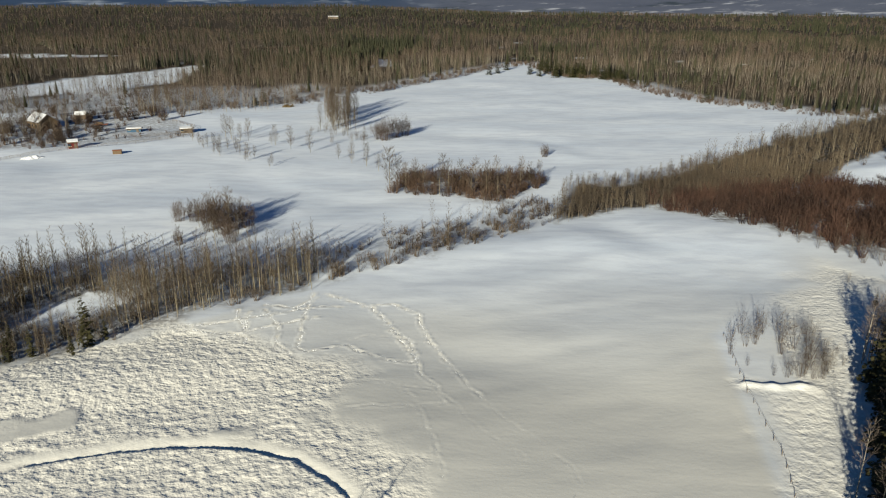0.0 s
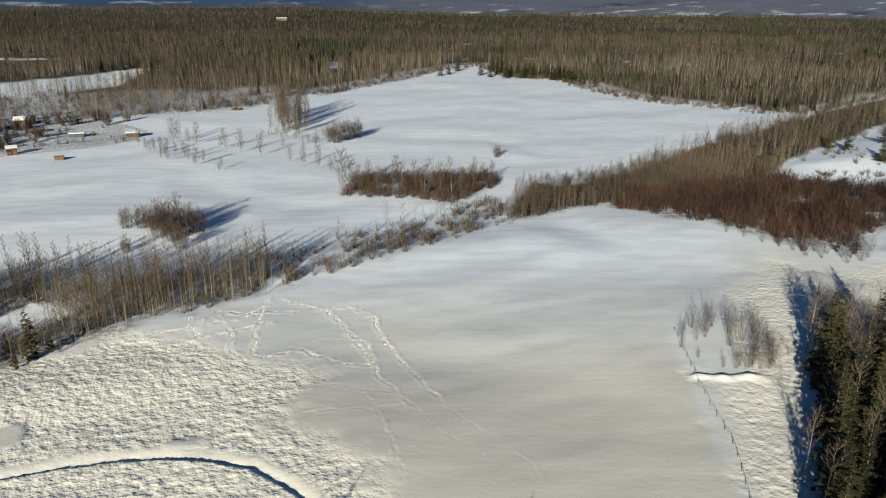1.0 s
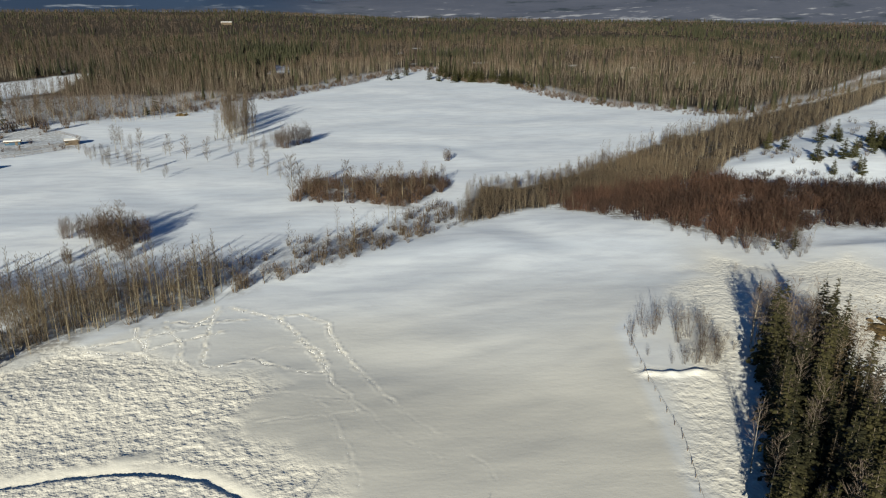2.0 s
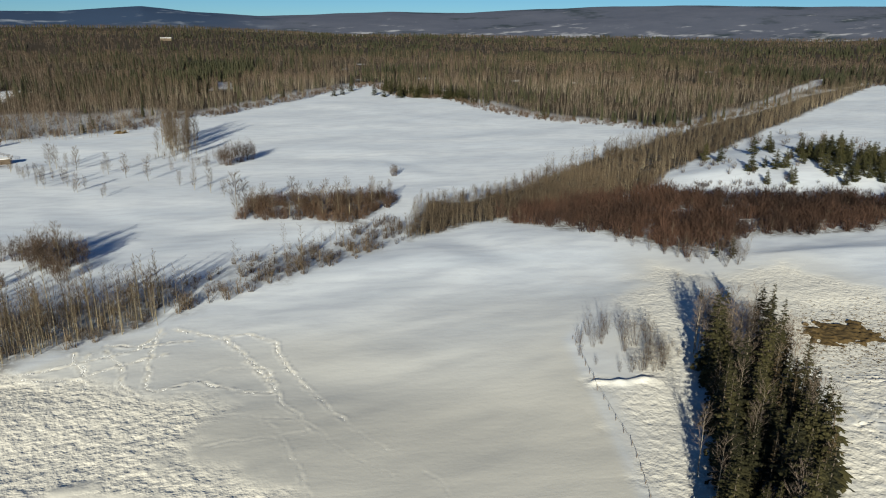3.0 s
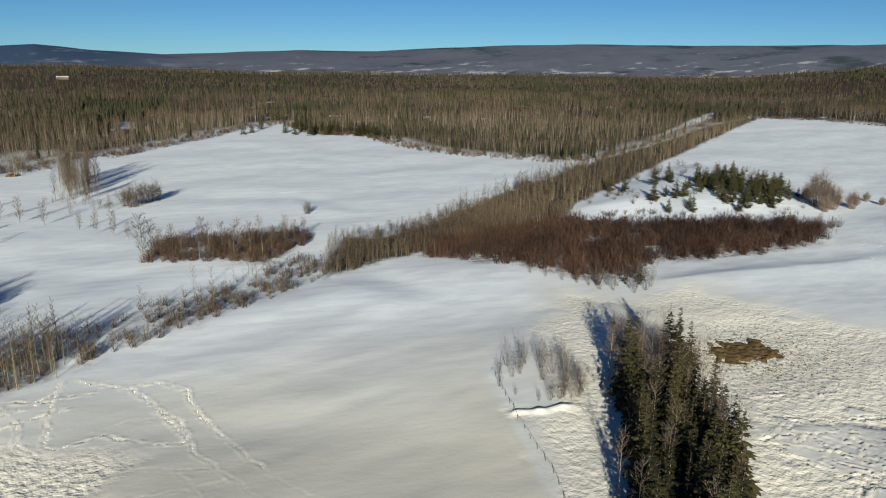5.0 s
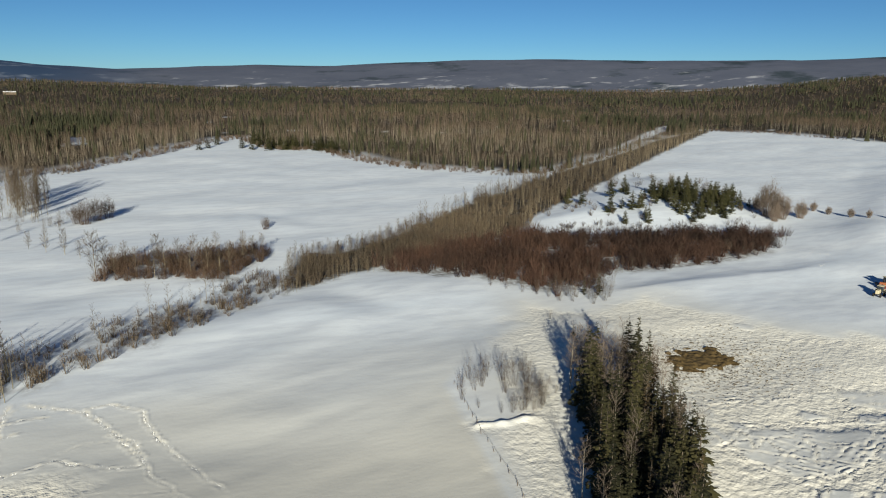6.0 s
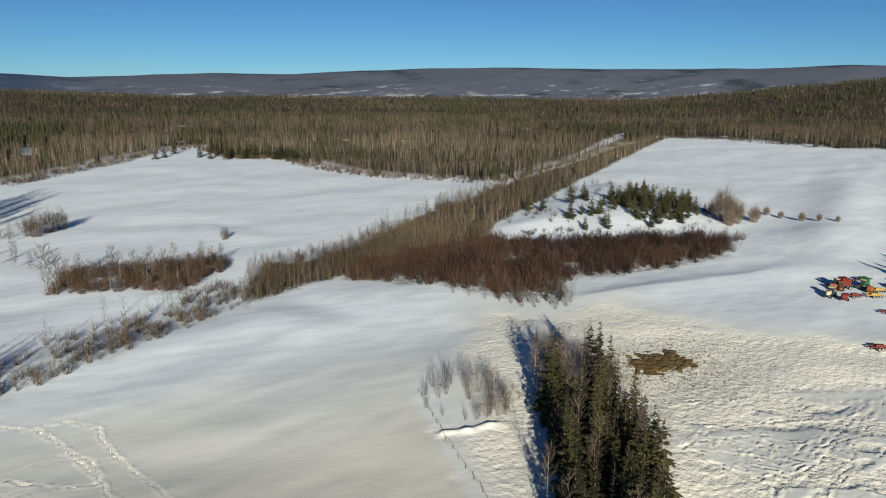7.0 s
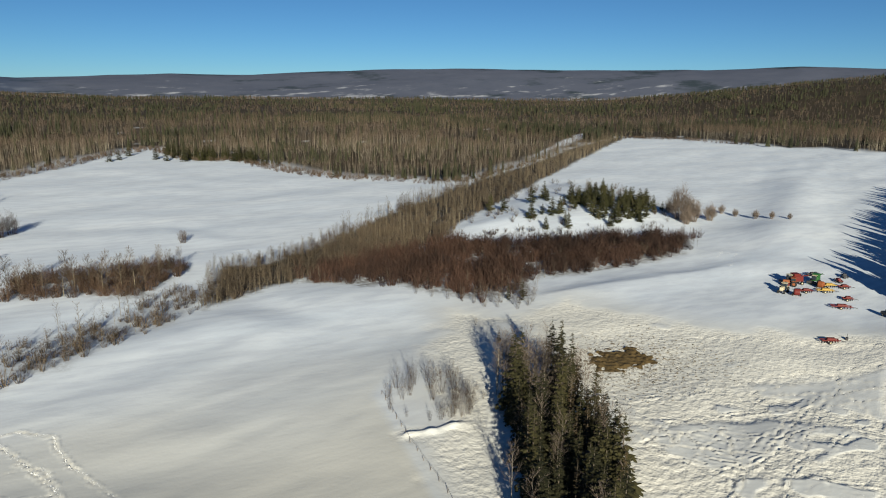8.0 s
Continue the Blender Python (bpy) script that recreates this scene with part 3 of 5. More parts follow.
def spruce_shape(rng, h=14.0, wide=0.15, whorls=19, boughs=7, low=0.06, droop=0.35, spray=4):
    """A conifer: trunk, and whorls of boughs hung with sprays."""
    trunk, crown = Soup(), Soup()
    trunk.limb([(0, 0, 0), (rng.normal(0, 0.06), rng.normal(0, 0.06), h * 0.5), (0, 0, h)], [0.013 * h, 0.008 * h, 0], 6)
    for w in range(whorls):
        t = low + (0.985 - low) * (w / (whorls - 1)) ** 0.92
        reach = h * wide * (1 - t) ** 0.78 * (0.82 + 0.36 * rng.random()) + 0.12
        for k in range(boughs):
            if rng.random() < 0.1:
                continue
            a = (k + rng.random() * 0.7) * 2 * math.pi / boughs + w * 0.9
            length = reach * (0.5 + 0.7 * rng.random())
            out, side = np.array([math.cos(a), math.sin(a), 0]), np.array([-math.sin(a), math.cos(a), 0])
            z0 = h * t + rng.normal(0, 0.028 * h)
            slope = droop * (1.2 - t) - 0.35 * t
            a0 = np.array([0, 0, z0])
            a1 = a0 + out * length * 0.55 + (0, 0, -slope * length * 0.5)
            a2 = a0 + out * length + (0, 0, -slope * length * 0.75)
            crown.sprig(a0, a2, 0.13 * length + 0.06, side)
            for s in range(spray):
                f = 0.25 + 0.75 * s / spray
                base = a0 + (a1 - a0) * min(f / 0.55, 1) if f < 0.55 else a1 + (a2 - a1) * (f - 0.55) / 0.45
                sg = 1 if s % 2 else -1
                d = unit(out * (0.7 + 0.3 * rng.random()) + side * sg * (0.7 + 0.4 * rng.random()) + (0, 0, -0.35 - 0.4 * rng.random()))
                crown.sprig(base, base + d * length * (0.5 - 0.22 * f) * (0.8 + 0.5 * rng.random()), 0.17 * length * (1.1 - 0.5 * f) + 0.04, unit(np.cross(d, (0, 0, 1))))
    return trunk.arrays(), crown.arrays()


def slim_tree(rng, h, branches, twigs, low=0.35, wide=0.2, girth=0.08, width=0.05):
    """A leafless aspen for stands and belts: trunk, and a crown of rising boughs with fine twigs."""
    trunk, crown = Soup(), Soup()
    bend = rng.normal(0, 0.018, 2) * h
    if girth > 0.09 or width < 0.06:
        trunk.limb([(0, 0, 0), (bend[0] * 0.3, bend[1] * 0.6, 0.5 * h), (bend[0], bend[1], 0.97 * h)], [girth, girth * 0.7, 0])
    else:
        trunk.limb([(0, 0, 0), (bend[0], bend[1], 0.97 * h)], [girth, 0])
    t = low + (0.96 - low) * (np.arange(branches) + rng.random(branches)) / branches
    a = np.arange(branches) * 2.4 + rng.random(branches)
    reach = h * wide * (0.35 + 1.3 * np.sqrt(np.clip((t - low) / (1 - low) + 0.12, 0, 1)) * (1.1 - t)) * rng.uniform(0.7, 1.3, branches) * 1.5
    at = np.stack([bend[0] * t, bend[1] * t, t * h], 1)
    out = np.stack([np.cos(a), np.sin(a), rng.uniform(0.8, 1.7, branches)], 1)
    out /= np.linalg.norm(out, axis=1, keepdims=True)
    tip = at + out * reach[:, None]
    crown.spikes(at, tip, width, rng)
    k = np.repeat(np.arange(branches), twigs)
    f = rng.uniform(0.2, 0.95, len(k))[:, None]
    foot = at[k] + (tip - at)[k] * f
    go = out[k] + rng.normal(0, 0.5, (len(k), 3)) + (0, 0, 0.3)
    go /= np.linalg.norm(go, axis=1, keepdims=True)
    crown.spikes(foot, foot + go * reach[k][:, None] * (0.7 - 0.35 * f), width * 0.8, rng)
    return trunk.arrays(), crown.arrays()


def dome_bush(rng, h, stems, twigs, spread=0.5, width=0.05, foot_width=0.15):
    """A rounded leafless bush: stems fanning from the ground, ending in a dome of fine twigs."""
    s = Soup()
    a = np.arange(stems) * 2.4 + rng.random(stems)
    f = np.sqrt((np.arange(stems) + 0.5) / stems)
    ring = np.stack([np.cos(a), np.sin(a)], 1)
    top = h * (1 - 0.45 * f ** 2) * rng.uniform(0.75, 1.1, stems)
    foot = np.concatenate([ring * (foot_width * h * f)[:, None], np.zeros((stems, 1))], 1)
    tip = np.concatenate([ring * (spread * h * f)[:, None] + rng.normal(0, 0.04 * h, (stems, 2)), top[:, None]], 1)
    s.spikes(foot, tip, width * 1.6, rng)
    k = np.repeat(np.arange(stems), twigs)
    g = rng.uniform(0.3, 0.95, len(k))[:, None]
    at = foot[k] + (tip - foot)[k] * g
    go = (tip - foot)[k] / h + rng.normal(0, 0.7, (len(k), 3)) + (0, 0, 0.1)
    go /= np.linalg.norm(go, axis=1, keepdims=True)
    s.spikes(at, at + go * h * rng.uniform(0.15, 0.34, (len(k), 1)), width, rng)
    return s.arrays()


def distant_spruce(rng, h, tiers, wide):
    s = Soup()
    for k in range(tiers):
        t = 0.06 + 0.9 * k / tiers
        reach = h * wide * (1 - t) + 0.15
        n = 6
        v = [(0, 0, min(h, h * (t + 1.7 / tiers)))]
        for q in range(n):
            a = q * 2 * math.pi / n + k + rng.random() * 0.5
            g = reach * (0.6 + 0.6 * rng.random())
            v.append((math.cos(a) * g, math.sin(a) * g, h * t - 0.12 * g + rng.normal(0, 0.1)))
        s.add(v, [(0, 1 + q, 1 + (q + 1) % n) for q in range(n)])
    return s.arrays()


# ---------------------------------------------------------------- plants: placing
def scatter(name, shapes, spots, mat, label, category, rng, parent=None):
    """One mesh of many plants that nobody could count. spots: rows of x, y, scale."""
    vs, fs, tones, count = [], [], [], 0
    z = height(spots[:, 0], spots[:, 1])
    pick, turn, tone = rng.integers(0, len(shapes), len(spots)), rng.random(len(spots)) * 6.283, np.clip(0.4 * rng.random(len(spots)) + 0.45 * vnoise(spots[:, 0] / 55, spots[:, 1] / 38, 46) + 0.35 * vnoise(spots[:, 0] / 210, spots[:, 1] / 150, 45) + 0.6 * vnoise(spots[:, 0] / 9, spots[:, 1] / 9, 49) - 0.35, 0, 1)
    for k, (v, f) in enumerate(shapes):
        who = np.where(pick == k)[0]
        if not len(who):
            continue
        c, s, g = np.cos(turn[who])[:, None], np.sin(turn[who])[:, None], spots[who, 2][:, None]
        x = (v[None, :, 0] * c - v[None, :, 1] * s) * g + spots[who, 0][:, None]
        y = (v[None, :, 0] * s + v[None, :, 1] * c) * g + spots[who, 1][:, None]
        vs.append(np.stack([x, y, v[None, :, 2] * g + z[who][:, None] - 0.05], -1).reshape(-1, 3))
        fs.append((f[None] + (np.arange(len(who)) * len(v))[:, None, None]).reshape(-1, 3) + count)
        tones.append(np.repeat(tone[who], len(v)))
        count += len(who) * len(v)
    me = shell(name, np.concatenate(vs), np.concatenate(fs), mat)
    layer(me, "tone", np.concatenate(tones))
    ob = new(name, me)
    if parent:
        ob.parent = parent
        return ob
    return tagged(ob, label, category, kind="stuff")


def spread(rng, box, count, keep):
    """Random spots in a box (x0, y0, x1, y1) where keep(x, y) gives a chance of 0 to 1."""
    x, y = rng.uniform(box[0], box[2], count), rng.uniform(box[1], box[3], count)
    ok = rng.random(count) < keep(x, y)
    return x[ok], y[ok]


def standing(name, parts, label, category, group):
    """A plant with its parts at the origin, to be copied. parts: name, arrays, material."""
    root = tagged(new(name), label, category, group)
    for part_name, (v, f), mat in parts:
        new(part_name, shell(part_name, v, f, mat)).parent = root
    return root


def planted(kinds, spots, rng):
    """Copies of the kinds at rows of x, y, scale; each kind's first specimen is planted itself."""
    for i, (x, y, s) in enumerate(spots):
        src = kinds[i if i < len(kinds) else int(rng.integers(0, len(kinds)))]
        m = pose(x, y, float(height(x, y)) - 0.06, 0, 0, rng.random() * 360)
        if src.name in IN_GROUND:
            ob = copy_thing(src, m)
        else:
            ob = src
            IN_GROUND.add(src.name)
        ob.matrix_basis = m @ Matrix.Scale(s, 4)


IN_GROUND = set()


def rows_of(x, y, rng, lo, hi):
    return np.stack([x, y, rng.uniform(lo, hi, len(x))], 1)


def tall_back(spots):
    """Taller growth towards the far side of the gully, low in front of its clearing."""
    spots[:, 2] *= (0.9 + 0.14 * smooth(spots[:, 1], 120, 152)) * np.where(inside(GULLY_FRONT, spots[:, 0], spots[:, 1]) > 0, 0.6, 1)
    return spots


def build_woods():
    rng = np.random.default_rng(5)

    def heading(x, y):
        return np.degrees(np.arctan2(x, y))

    def wooded(x, y):
        lit = open_masks(x, y)[4]
        a = heading(x, y)
        return lit * (a > -36) * (a < 63)

    def conifer(x, y):
        r = np.hypot(x, y)
        n = vnoise(x / 130, y / 90, 41) * 0.6 + vnoise(x / 45, y / 45, 42) * 0.4
        dark = np.exp(-((x + 75) / 45) ** 2 - ((y - 760) / 190) ** 2)
        return np.clip(0.05 + smooth(n + 0.4 * dark + 0.1 * smooth(r, 800, 1300), 0.58, 0.74) * 0.75 * (0.35 + 0.65 * smooth(r, 480, 760)) * np.clip(0.3 + 0.7 * smooth(heading(x, y), -10, 8) + dark, 0, 1) + 0.06 * smooth(r, 900, 1600), 0, 0.9)

    for title, lo, hi, area, aspens, spruces in (
            ("near", 300, 720, 17.5, [slim_tree(rng, 13, 11, 4, 0.45, 0.16, 0.1, 0.048) for _ in range(8)], [distant_spruce(rng, 14, 7, 0.18) for _ in range(4)]),
            ("middle", 720, 1200, 48.0, [slim_tree(rng, 12, 9, 2, 0.45, 0.22, 0.08, 0.09) for _ in range(7)], [distant_spruce(rng, 14, 6, 0.18) for _ in range(3)]),
            ("far", 1200, 2650, 225.0, [slim_tree(rng, 8.5, 6, 1, 0.3, 0.4, 0.09, 0.26) for _ in range(6)], [distant_spruce(rng, 12, 3, 0.2) for _ in range(3)])):
        n = int(0.87 * 1.14 * (hi * hi - lo * lo) / area)
        a, r = np.radians(rng.uniform(-36, 63, n)), np.sqrt(rng.uniform(lo * lo, hi * hi, n))
        x, y = r * np.sin(a), r * np.cos(a)
        ok = rng.random(n) < wooded(x, y) * (0.55 + 0.7 * vnoise(x / 26, y / 26, 43))
        x, y = x[ok], y[ok]
        tall = 0.55 + 0.6 * vnoise(x / 45, y / 45, 44) + 0.5 * smooth(heading(x, y), 40, 50) * smooth(np.hypot(x, y), 500, 700) * (1 - smooth(np.hypot(x, y), 800, 1000))
        tall *= rng.uniform(0.75, 1.15, len(x))
        tall *= 1 - 0.25 * smooth(heading(x, y), 8, 20) * (1 - smooth(heading(x, y), 38, 44)) * (1 - smooth(np.hypot(x, y), 500, 800))
        con = rng.random(len(x)) < conifer(x, y)
        spots = np.stack([x, y, tall], 1)
        wood = spots[~con]
        seed = int(rng.integers(1 << 30))
        crowns = scatter("leafless_woodland", [s[1] for s in aspens], wood, FAR_TWIG, "leafless grey-brown aspen woodland beyond the snow fields", "woodland", np.random.default_rng(seed))
        scatter("trunks", [s[0] for s in aspens], wood, FAR_BARK, "", "", np.random.default_rng(seed), crowns)
        scatter("conifer_woodland", spruces, spots[con], FAR_NEEDLE, "dark green spruces standing in the woodland", "woodland", rng)


build_woods()


def build_belt_and_thicket():
    rng = np.random.default_rng(8)
    # shelter belt of young aspens along the field edge
    x, y = spread(rng, (20, 180, 330, 430), 26000, lambda x, y: (inside(BELT, x, y) > -1.5) * (np.hypot(x, y) < 290) * 0.95)
    kinds = [slim_tree(rng, 5.6, 16, 6, 0.3, 0.18, 0.055, 0.027) for _ in range(7)]
    spots = rows_of(x, y, rng, 0.6, 1.15)
    spots[:, 2] *= 0.82 + 0.3 * smooth(np.hypot(x, y), 200, 600)
    c = scatter("aspen_belt", [k[1] for k in kinds], spots, BELT_TWIG, "belt of young leafless aspens between snow fields", "trees", np.random.default_rng(3))
    scatter("trunks", [k[0] for k in kinds], spots, BELT_BARK, "", "", np.random.default_rng(3), c)
    x, y = spread(rng, (20, 180, 600, 660), 42000, lambda x, y: (inside(BELT, x, y) > -1.5) * (np.hypot(x, y) >= 280) * 0.5)
    light = [slim_tree(rng, 7.0, 10, 3, 0.3, 0.16, 0.07, 0.048) for _ in range(6)]
    spots = rows_of(x, y, rng, 0.7, 1.3)
    c = scatter("far_aspen_belt", [k[1] for k in light], spots, BELT_TWIG, "far end of the leafless aspen belt between fields", "trees", np.random.default_rng(13))
    scatter("trunks", [k[0] for k in light], spots, BELT_BARK, "", "", np.random.default_rng(13), c)
    # red-brown willow thicket
    x, y = spread(rng, (50, 150, 240, 245), 7500, lambda x, y: smooth(inside(THICKET, x, y), -2, 8) * 0.6 * smooth(vnoise(x / 6, y / 6, 66), 0.1, 0.35))
    bushes = [dome_bush(rng, 4.6, 18, 6, 0.5, 0.05, 0.2) for _ in range(6)]
    scatter("willow_thicket", bushes, rows_of(x, y, rng, 0.5, 1.35), THICKET_TWIG, "dense red-brown leafless willow thicket in the snow", "shrubs", rng)
    x, y = spread(rng, (50, 150, 240, 245), 1500, lambda x, y: smooth(inside(THICKET, x, y), -3, 2) * (0.25 + 0.5 * np.exp(-np.abs(inside(THICKET, x, y)) / 6)))
    spots = rows_of(x, y, rng, 0.5, 0.95)
    c = scatter("thicket_aspens", [k[1] for k in kinds], spots, FAR_TWIG, "slim leafless aspens growing in the willow thicket", "trees", np.random.default_rng(9))
    scatter("trunks", [k[0] for k in kinds], spots, FAR_BARK, "", "", np.random.default_rng(9), c)
    x, y = spread(rng, (-20, 205, 45, 250), 900, lambda x, y: smooth(inside(BAND, x, y), -1, 3) * 0.6)
    scatter("willow_band", bushes, rows_of(x, y, rng, 0.5, 1.1), BAND_TWIG, "red-brown leafless brush along a field edge", "shrubs", rng)
    # low grey brush of the gully and the scrub slope
    low = [dome_bush(rng, 2.7, 11, 5, 0.45, 0.035, 0.16) for _ in range(6)]
    x, y = spread(rng, (-140, 90, 45, 225), 5200, lambda x, y: np.maximum(smooth(inside(BRUSH, x, y), -1, 2) * 0.38, smooth(inside(GULLY, x, y), -1, 3) * 0.7) * (inside(CLEARING, x, y) < 0))
    scatter("gully_brush", low, rows_of(x, y, rng, 0.45, 1.4), BELT_TWIG, "low leafless brush on the snowy gully floor", "shrubs", rng)
    x, y = spread(rng, (-45, 140, 40, 225), 2600, lambda x, y: smooth(inside(BRUSH, x, y), -0.5, 2) * (0.05 + 0.45 * np.exp(-np.abs(inside(NEAR_FIELD, x, y)) / 5)))
    scatter("edge_brush", low, rows_of(x, y, rng, 0.7, 1.7), BELT_TWIG, "leafless brush along the field edge", "shrubs", rng)
    x, y = spread(rng, (20, 180, 600, 660), 30000, lambda x, y: (inside(BELT, x, y) > 0) * np.clip(1.4 - np.hypot(x, y) / 450, 0.05, 1))
    scatter("belt_brush", low, rows_of(x, y, rng, 0.7, 1.6), BELT_TWIG, "leafless undergrowth beneath the young aspens", "shrubs", rng)
    x, y = spread(rng, (-140, 90, 45, 225), 13000, lambda x, y: np.maximum(smooth(inside(GULLY, x, y), 0, 6) * 0.8, smooth(inside(BRUSH, x, y), 0, 4) * 0.02) * (inside(CLEARING, x, y) < 0))
    thin = [slim_tree(rng, 9.0, 16, 6, 0.25, 0.14, 0.062, 0.026) for _ in range(7)]
    spots = tall_back(rows_of(x, y, rng, 0.5, 1.15))
    c = scatter("gully_saplings", [k[1] for k in thin], spots, BELT_TWIG, "thin leafless aspen saplings crowding the gully", "trees", np.random.default_rng(4))
    scatter("trunks", [k[0] for k in thin], spots, BELT_BARK, "", "", np.random.default_rng(4), c)
    x, y = spread(rng, (-280, 370, -70, 520), 4000, lambda x, y: (inside(SCRUB, x, y) > 0) * 0.3)
    scatter("slope_brush", low, rows_of(x, y, rng, 0.7, 2.0)[::2], FAR_TWIG, "scattered leafless brush on a snowy slope", "shrubs", rng)
    x, y = spread(rng, (-290, 370, -60, 545), 3800, lambda x, y: (inside(SCRUB, x, y) > -20) * (0.12 + 0.5 * smooth(vnoise(x / 30, y / 30, 68), 0.45, 0.7)))
    slim = [slim_tree(rng, 12, 12, 5, 0.25, 0.16, 0.1, 0.05) for _ in range(5)]
    spots = rows_of(x, y, rng, 0.6, 1.15)
    c = scatter("slope_aspens", [k[1] for k in slim], spots, FAR_TWIG, "leafless aspens on the snowy slope behind the farmyard", "trees", np.random.default_rng(6))
    scatter("trunks", [k[0] for k in slim], spots, FAR_BARK, "", "", np.random.default_rng(6), c)
    x, y = spread(rng, (-140, 380, 620, 690), 60000, lambda x, y: (np.abs(inside(OPEN_LAND, x, y) + 4) < 9) * (np.hypot(x, y) > 395) * (inside(BELT, x, y) < 0) * 0.6)
    scatter("wood_edge_brush", low, rows_of(x, y, rng, 0.5, 1.6)[:1500], FAR_TWIG, "leafless brush where the woods meet the snow field", "shrubs", rng)
    x, y = spread(rng, (130, 215, 300, 360), 2400, lambda x, y: (inside(MOUND, x, y) > -3) * (0.08 + 0.5 * (1 - smooth(x * 0.35 + y * 0.94, 268, 292)) + 0.5 * np.exp(-((x - 246) / 22) ** 2 - ((y - 262) / 26) ** 2)))
    scatter("mound_brush", low, np.stack([x, y, rng.uniform(0.6, 1.3, len(x)) + 0.6 * smooth(x * 0.6 + y * 0.8, 335, 400)], 1), BELT_TWIG, "thin leafless brush on a snowy mound", "shrubs", rng)


build_belt_and_thicket()


def build_single_trees():
    rng = np.random.default_rng(12)
    aspens = [standing("aspen_tree", (("trunk", s[0], BARK_ASPEN), ("crown", s[1], TWIG_ASPEN)), "leafless aspen with a pale trunk in the snowy gully", "tree", "gully aspens")
              for s in [aspen_shape(rng, 10.5, 20, 7, 0.25, 0.15, 0.85, 1.2) for _ in range(7)]]
    x, y = spread(rng, (-120, 95, -20, 165), 1150, lambda x, y: (inside(GULLY, x, y) > 0.5) * (inside(CLEARING, x, y) < -1))
    planted(aspens, tall_back(rows_of(x, y, rng, 0.7, 1.25)[:230]), rng)

    spruces = [standing("spruce_tree", (("trunk", s[0], BARK_SPRUCE), ("crown", s[1], NEEDLES)), "tall dark green spruce in a dense grove", "tree", "grove spruces")
               for s in [spruce_shape(rng, 14, w, 21, 8, 0.05, 0.4, 4) for w in (0.14, 0.16, 0.18, 0.2, 0.22, 0.25)]]
    spruces += [standing("spruce_tree", (("trunk", s[0], BARK_SPRUCE), ("crown", s[1], NEEDLES_BROWN)), "thin browned spruce in a dense grove", "tree", "grove spruces")
                for s in [spruce_shape(rng, 11, 0.1, 18, 5, 0.25)]]
    x, y = spread(rng, (38, 44, 95, 122), 1500, lambda x, y: (inside(GROVE, x, y) > 1.0))
    keep = []
    for p in zip(x, y):
        if all(math.hypot(p[0] - q[0], p[1] - q[1]) > 1.75 for q in keep):
            keep.append(p)
    keep = np.array([p for p in keep if p[1] < 100 or rng.random() < 0.4])
    planted(spruces, np.stack([keep[:, 0], keep[:, 1], rng.uniform(0.45, 1.12, len(keep)) + 0.06 * smooth(keep[:, 1], 75, 112)], 1), rng)
    birches = [standing("birch_tree", (("trunk", s[0], BARK_BIRCH), ("crown", s[1], TWIG_GREY)), "bare pale birch among the spruces", "tree", "grove birches")
               for s in [slim_tree(rng, 12, 26, 10, 0.3, 0.17, 0.1, 0.022) for _ in range(4)]]
    x, y = spread(rng, (45, 50, 98, 125), 120, lambda x, y: (inside(GROVE, x, y) > -1.5) * 0.9)
    planted(birches, rows_of(x, y, rng, 0.6, 1.1), rng)
    x, y = spread(rng, (72, 98, 96, 122), 260, lambda x, y: (inside(GROVE, x, y) > -2) * 0.8)
    planted(birches[1:], rows_of(x, y, rng, 0.55, 1.0)[:80], rng)

    planted(spruces[:1], [(-19, 46, 0.84), (-23.5, 42, 0.84), (3, 41.5, 0.8)], rng)
    away = [standing("spruce_tree", (("trunk", s[0], BARK_SPRUCE), ("crown", s[1], NEEDLES)), "tall spruce in a row beside the eastern field", "tree", "eastern spruce row")
            for s in [(spruce_shape(rng, 14, 0.3, 3, 3)[0], distant_spruce(rng, 14, 11, 0.3)) for _ in range(3)]]
    planted(away, [(x - 3.0, y - 7.4, s) for x, y, s in [((235 + 4 * k) * 0.889 + rng.normal(0, 1), (235 + 4 * k) * 0.458 - abs(rng.normal(0, 4)), rng.uniform(1.0, 1.35)) for k in range(62)] + [((238 + 7 * k) * 0.885 + rng.normal(0, 1), (238 + 7 * k) * 0.45 - 4 - abs(rng.normal(0, 6)), rng.uniform(1.0, 1.35)) for k in range(36)] + [((236 + 6 * k) * 0.882 + rng.normal(0, 1), (236 + 6 * k) * 0.44 - 10 - abs(rng.normal(0, 6)), rng.uniform(1.3, 1.7)) for k in range(42)]], rng)

    edge = [standing("spruce_tree", (("trunk", s[0], BARK_SPRUCE), ("crown", s[1], NEEDLES)), "small dark spruce at the edge of the gully", "tree", "gully spruces")
            for s in [spruce_shape(rng, 8, 0.2, 16, 7) for _ in range(2)]]
    planted(edge, [(-64, 117, 1.25), (-65, 113, 0.55), (-72, 113, 0.7), (-89, 140, 0.9), (-71, 122, 0.6), (-75, 111, 0.75), (-62, 119.5, 0.6), (-92, 147, 0.9), (-84, 108, 1.1), (-90, 116, 1.2), (-95, 128, 1.2), (-86, 124, 0.9), (-99, 140, 1.1), (-80, 105, 0.8), (-78, 117, 0.7), (-104, 132, 1.2), (88, 134, 0.45), (112.5, 160, 0.85), (109, 162, 0.6)], rng)

    pines = [standing("pine_tree", (("trunk", s[0], BARK_SPRUCE), ("crown", s[1], NEEDLES_PINE)), "young bushy green pine on a snowy mound", "tree", "mound pines")
             for s in [spruce_shape(rng, 9, 0.34, 13, 10, 0.03, -0.15, 5) for _ in range(4)]]
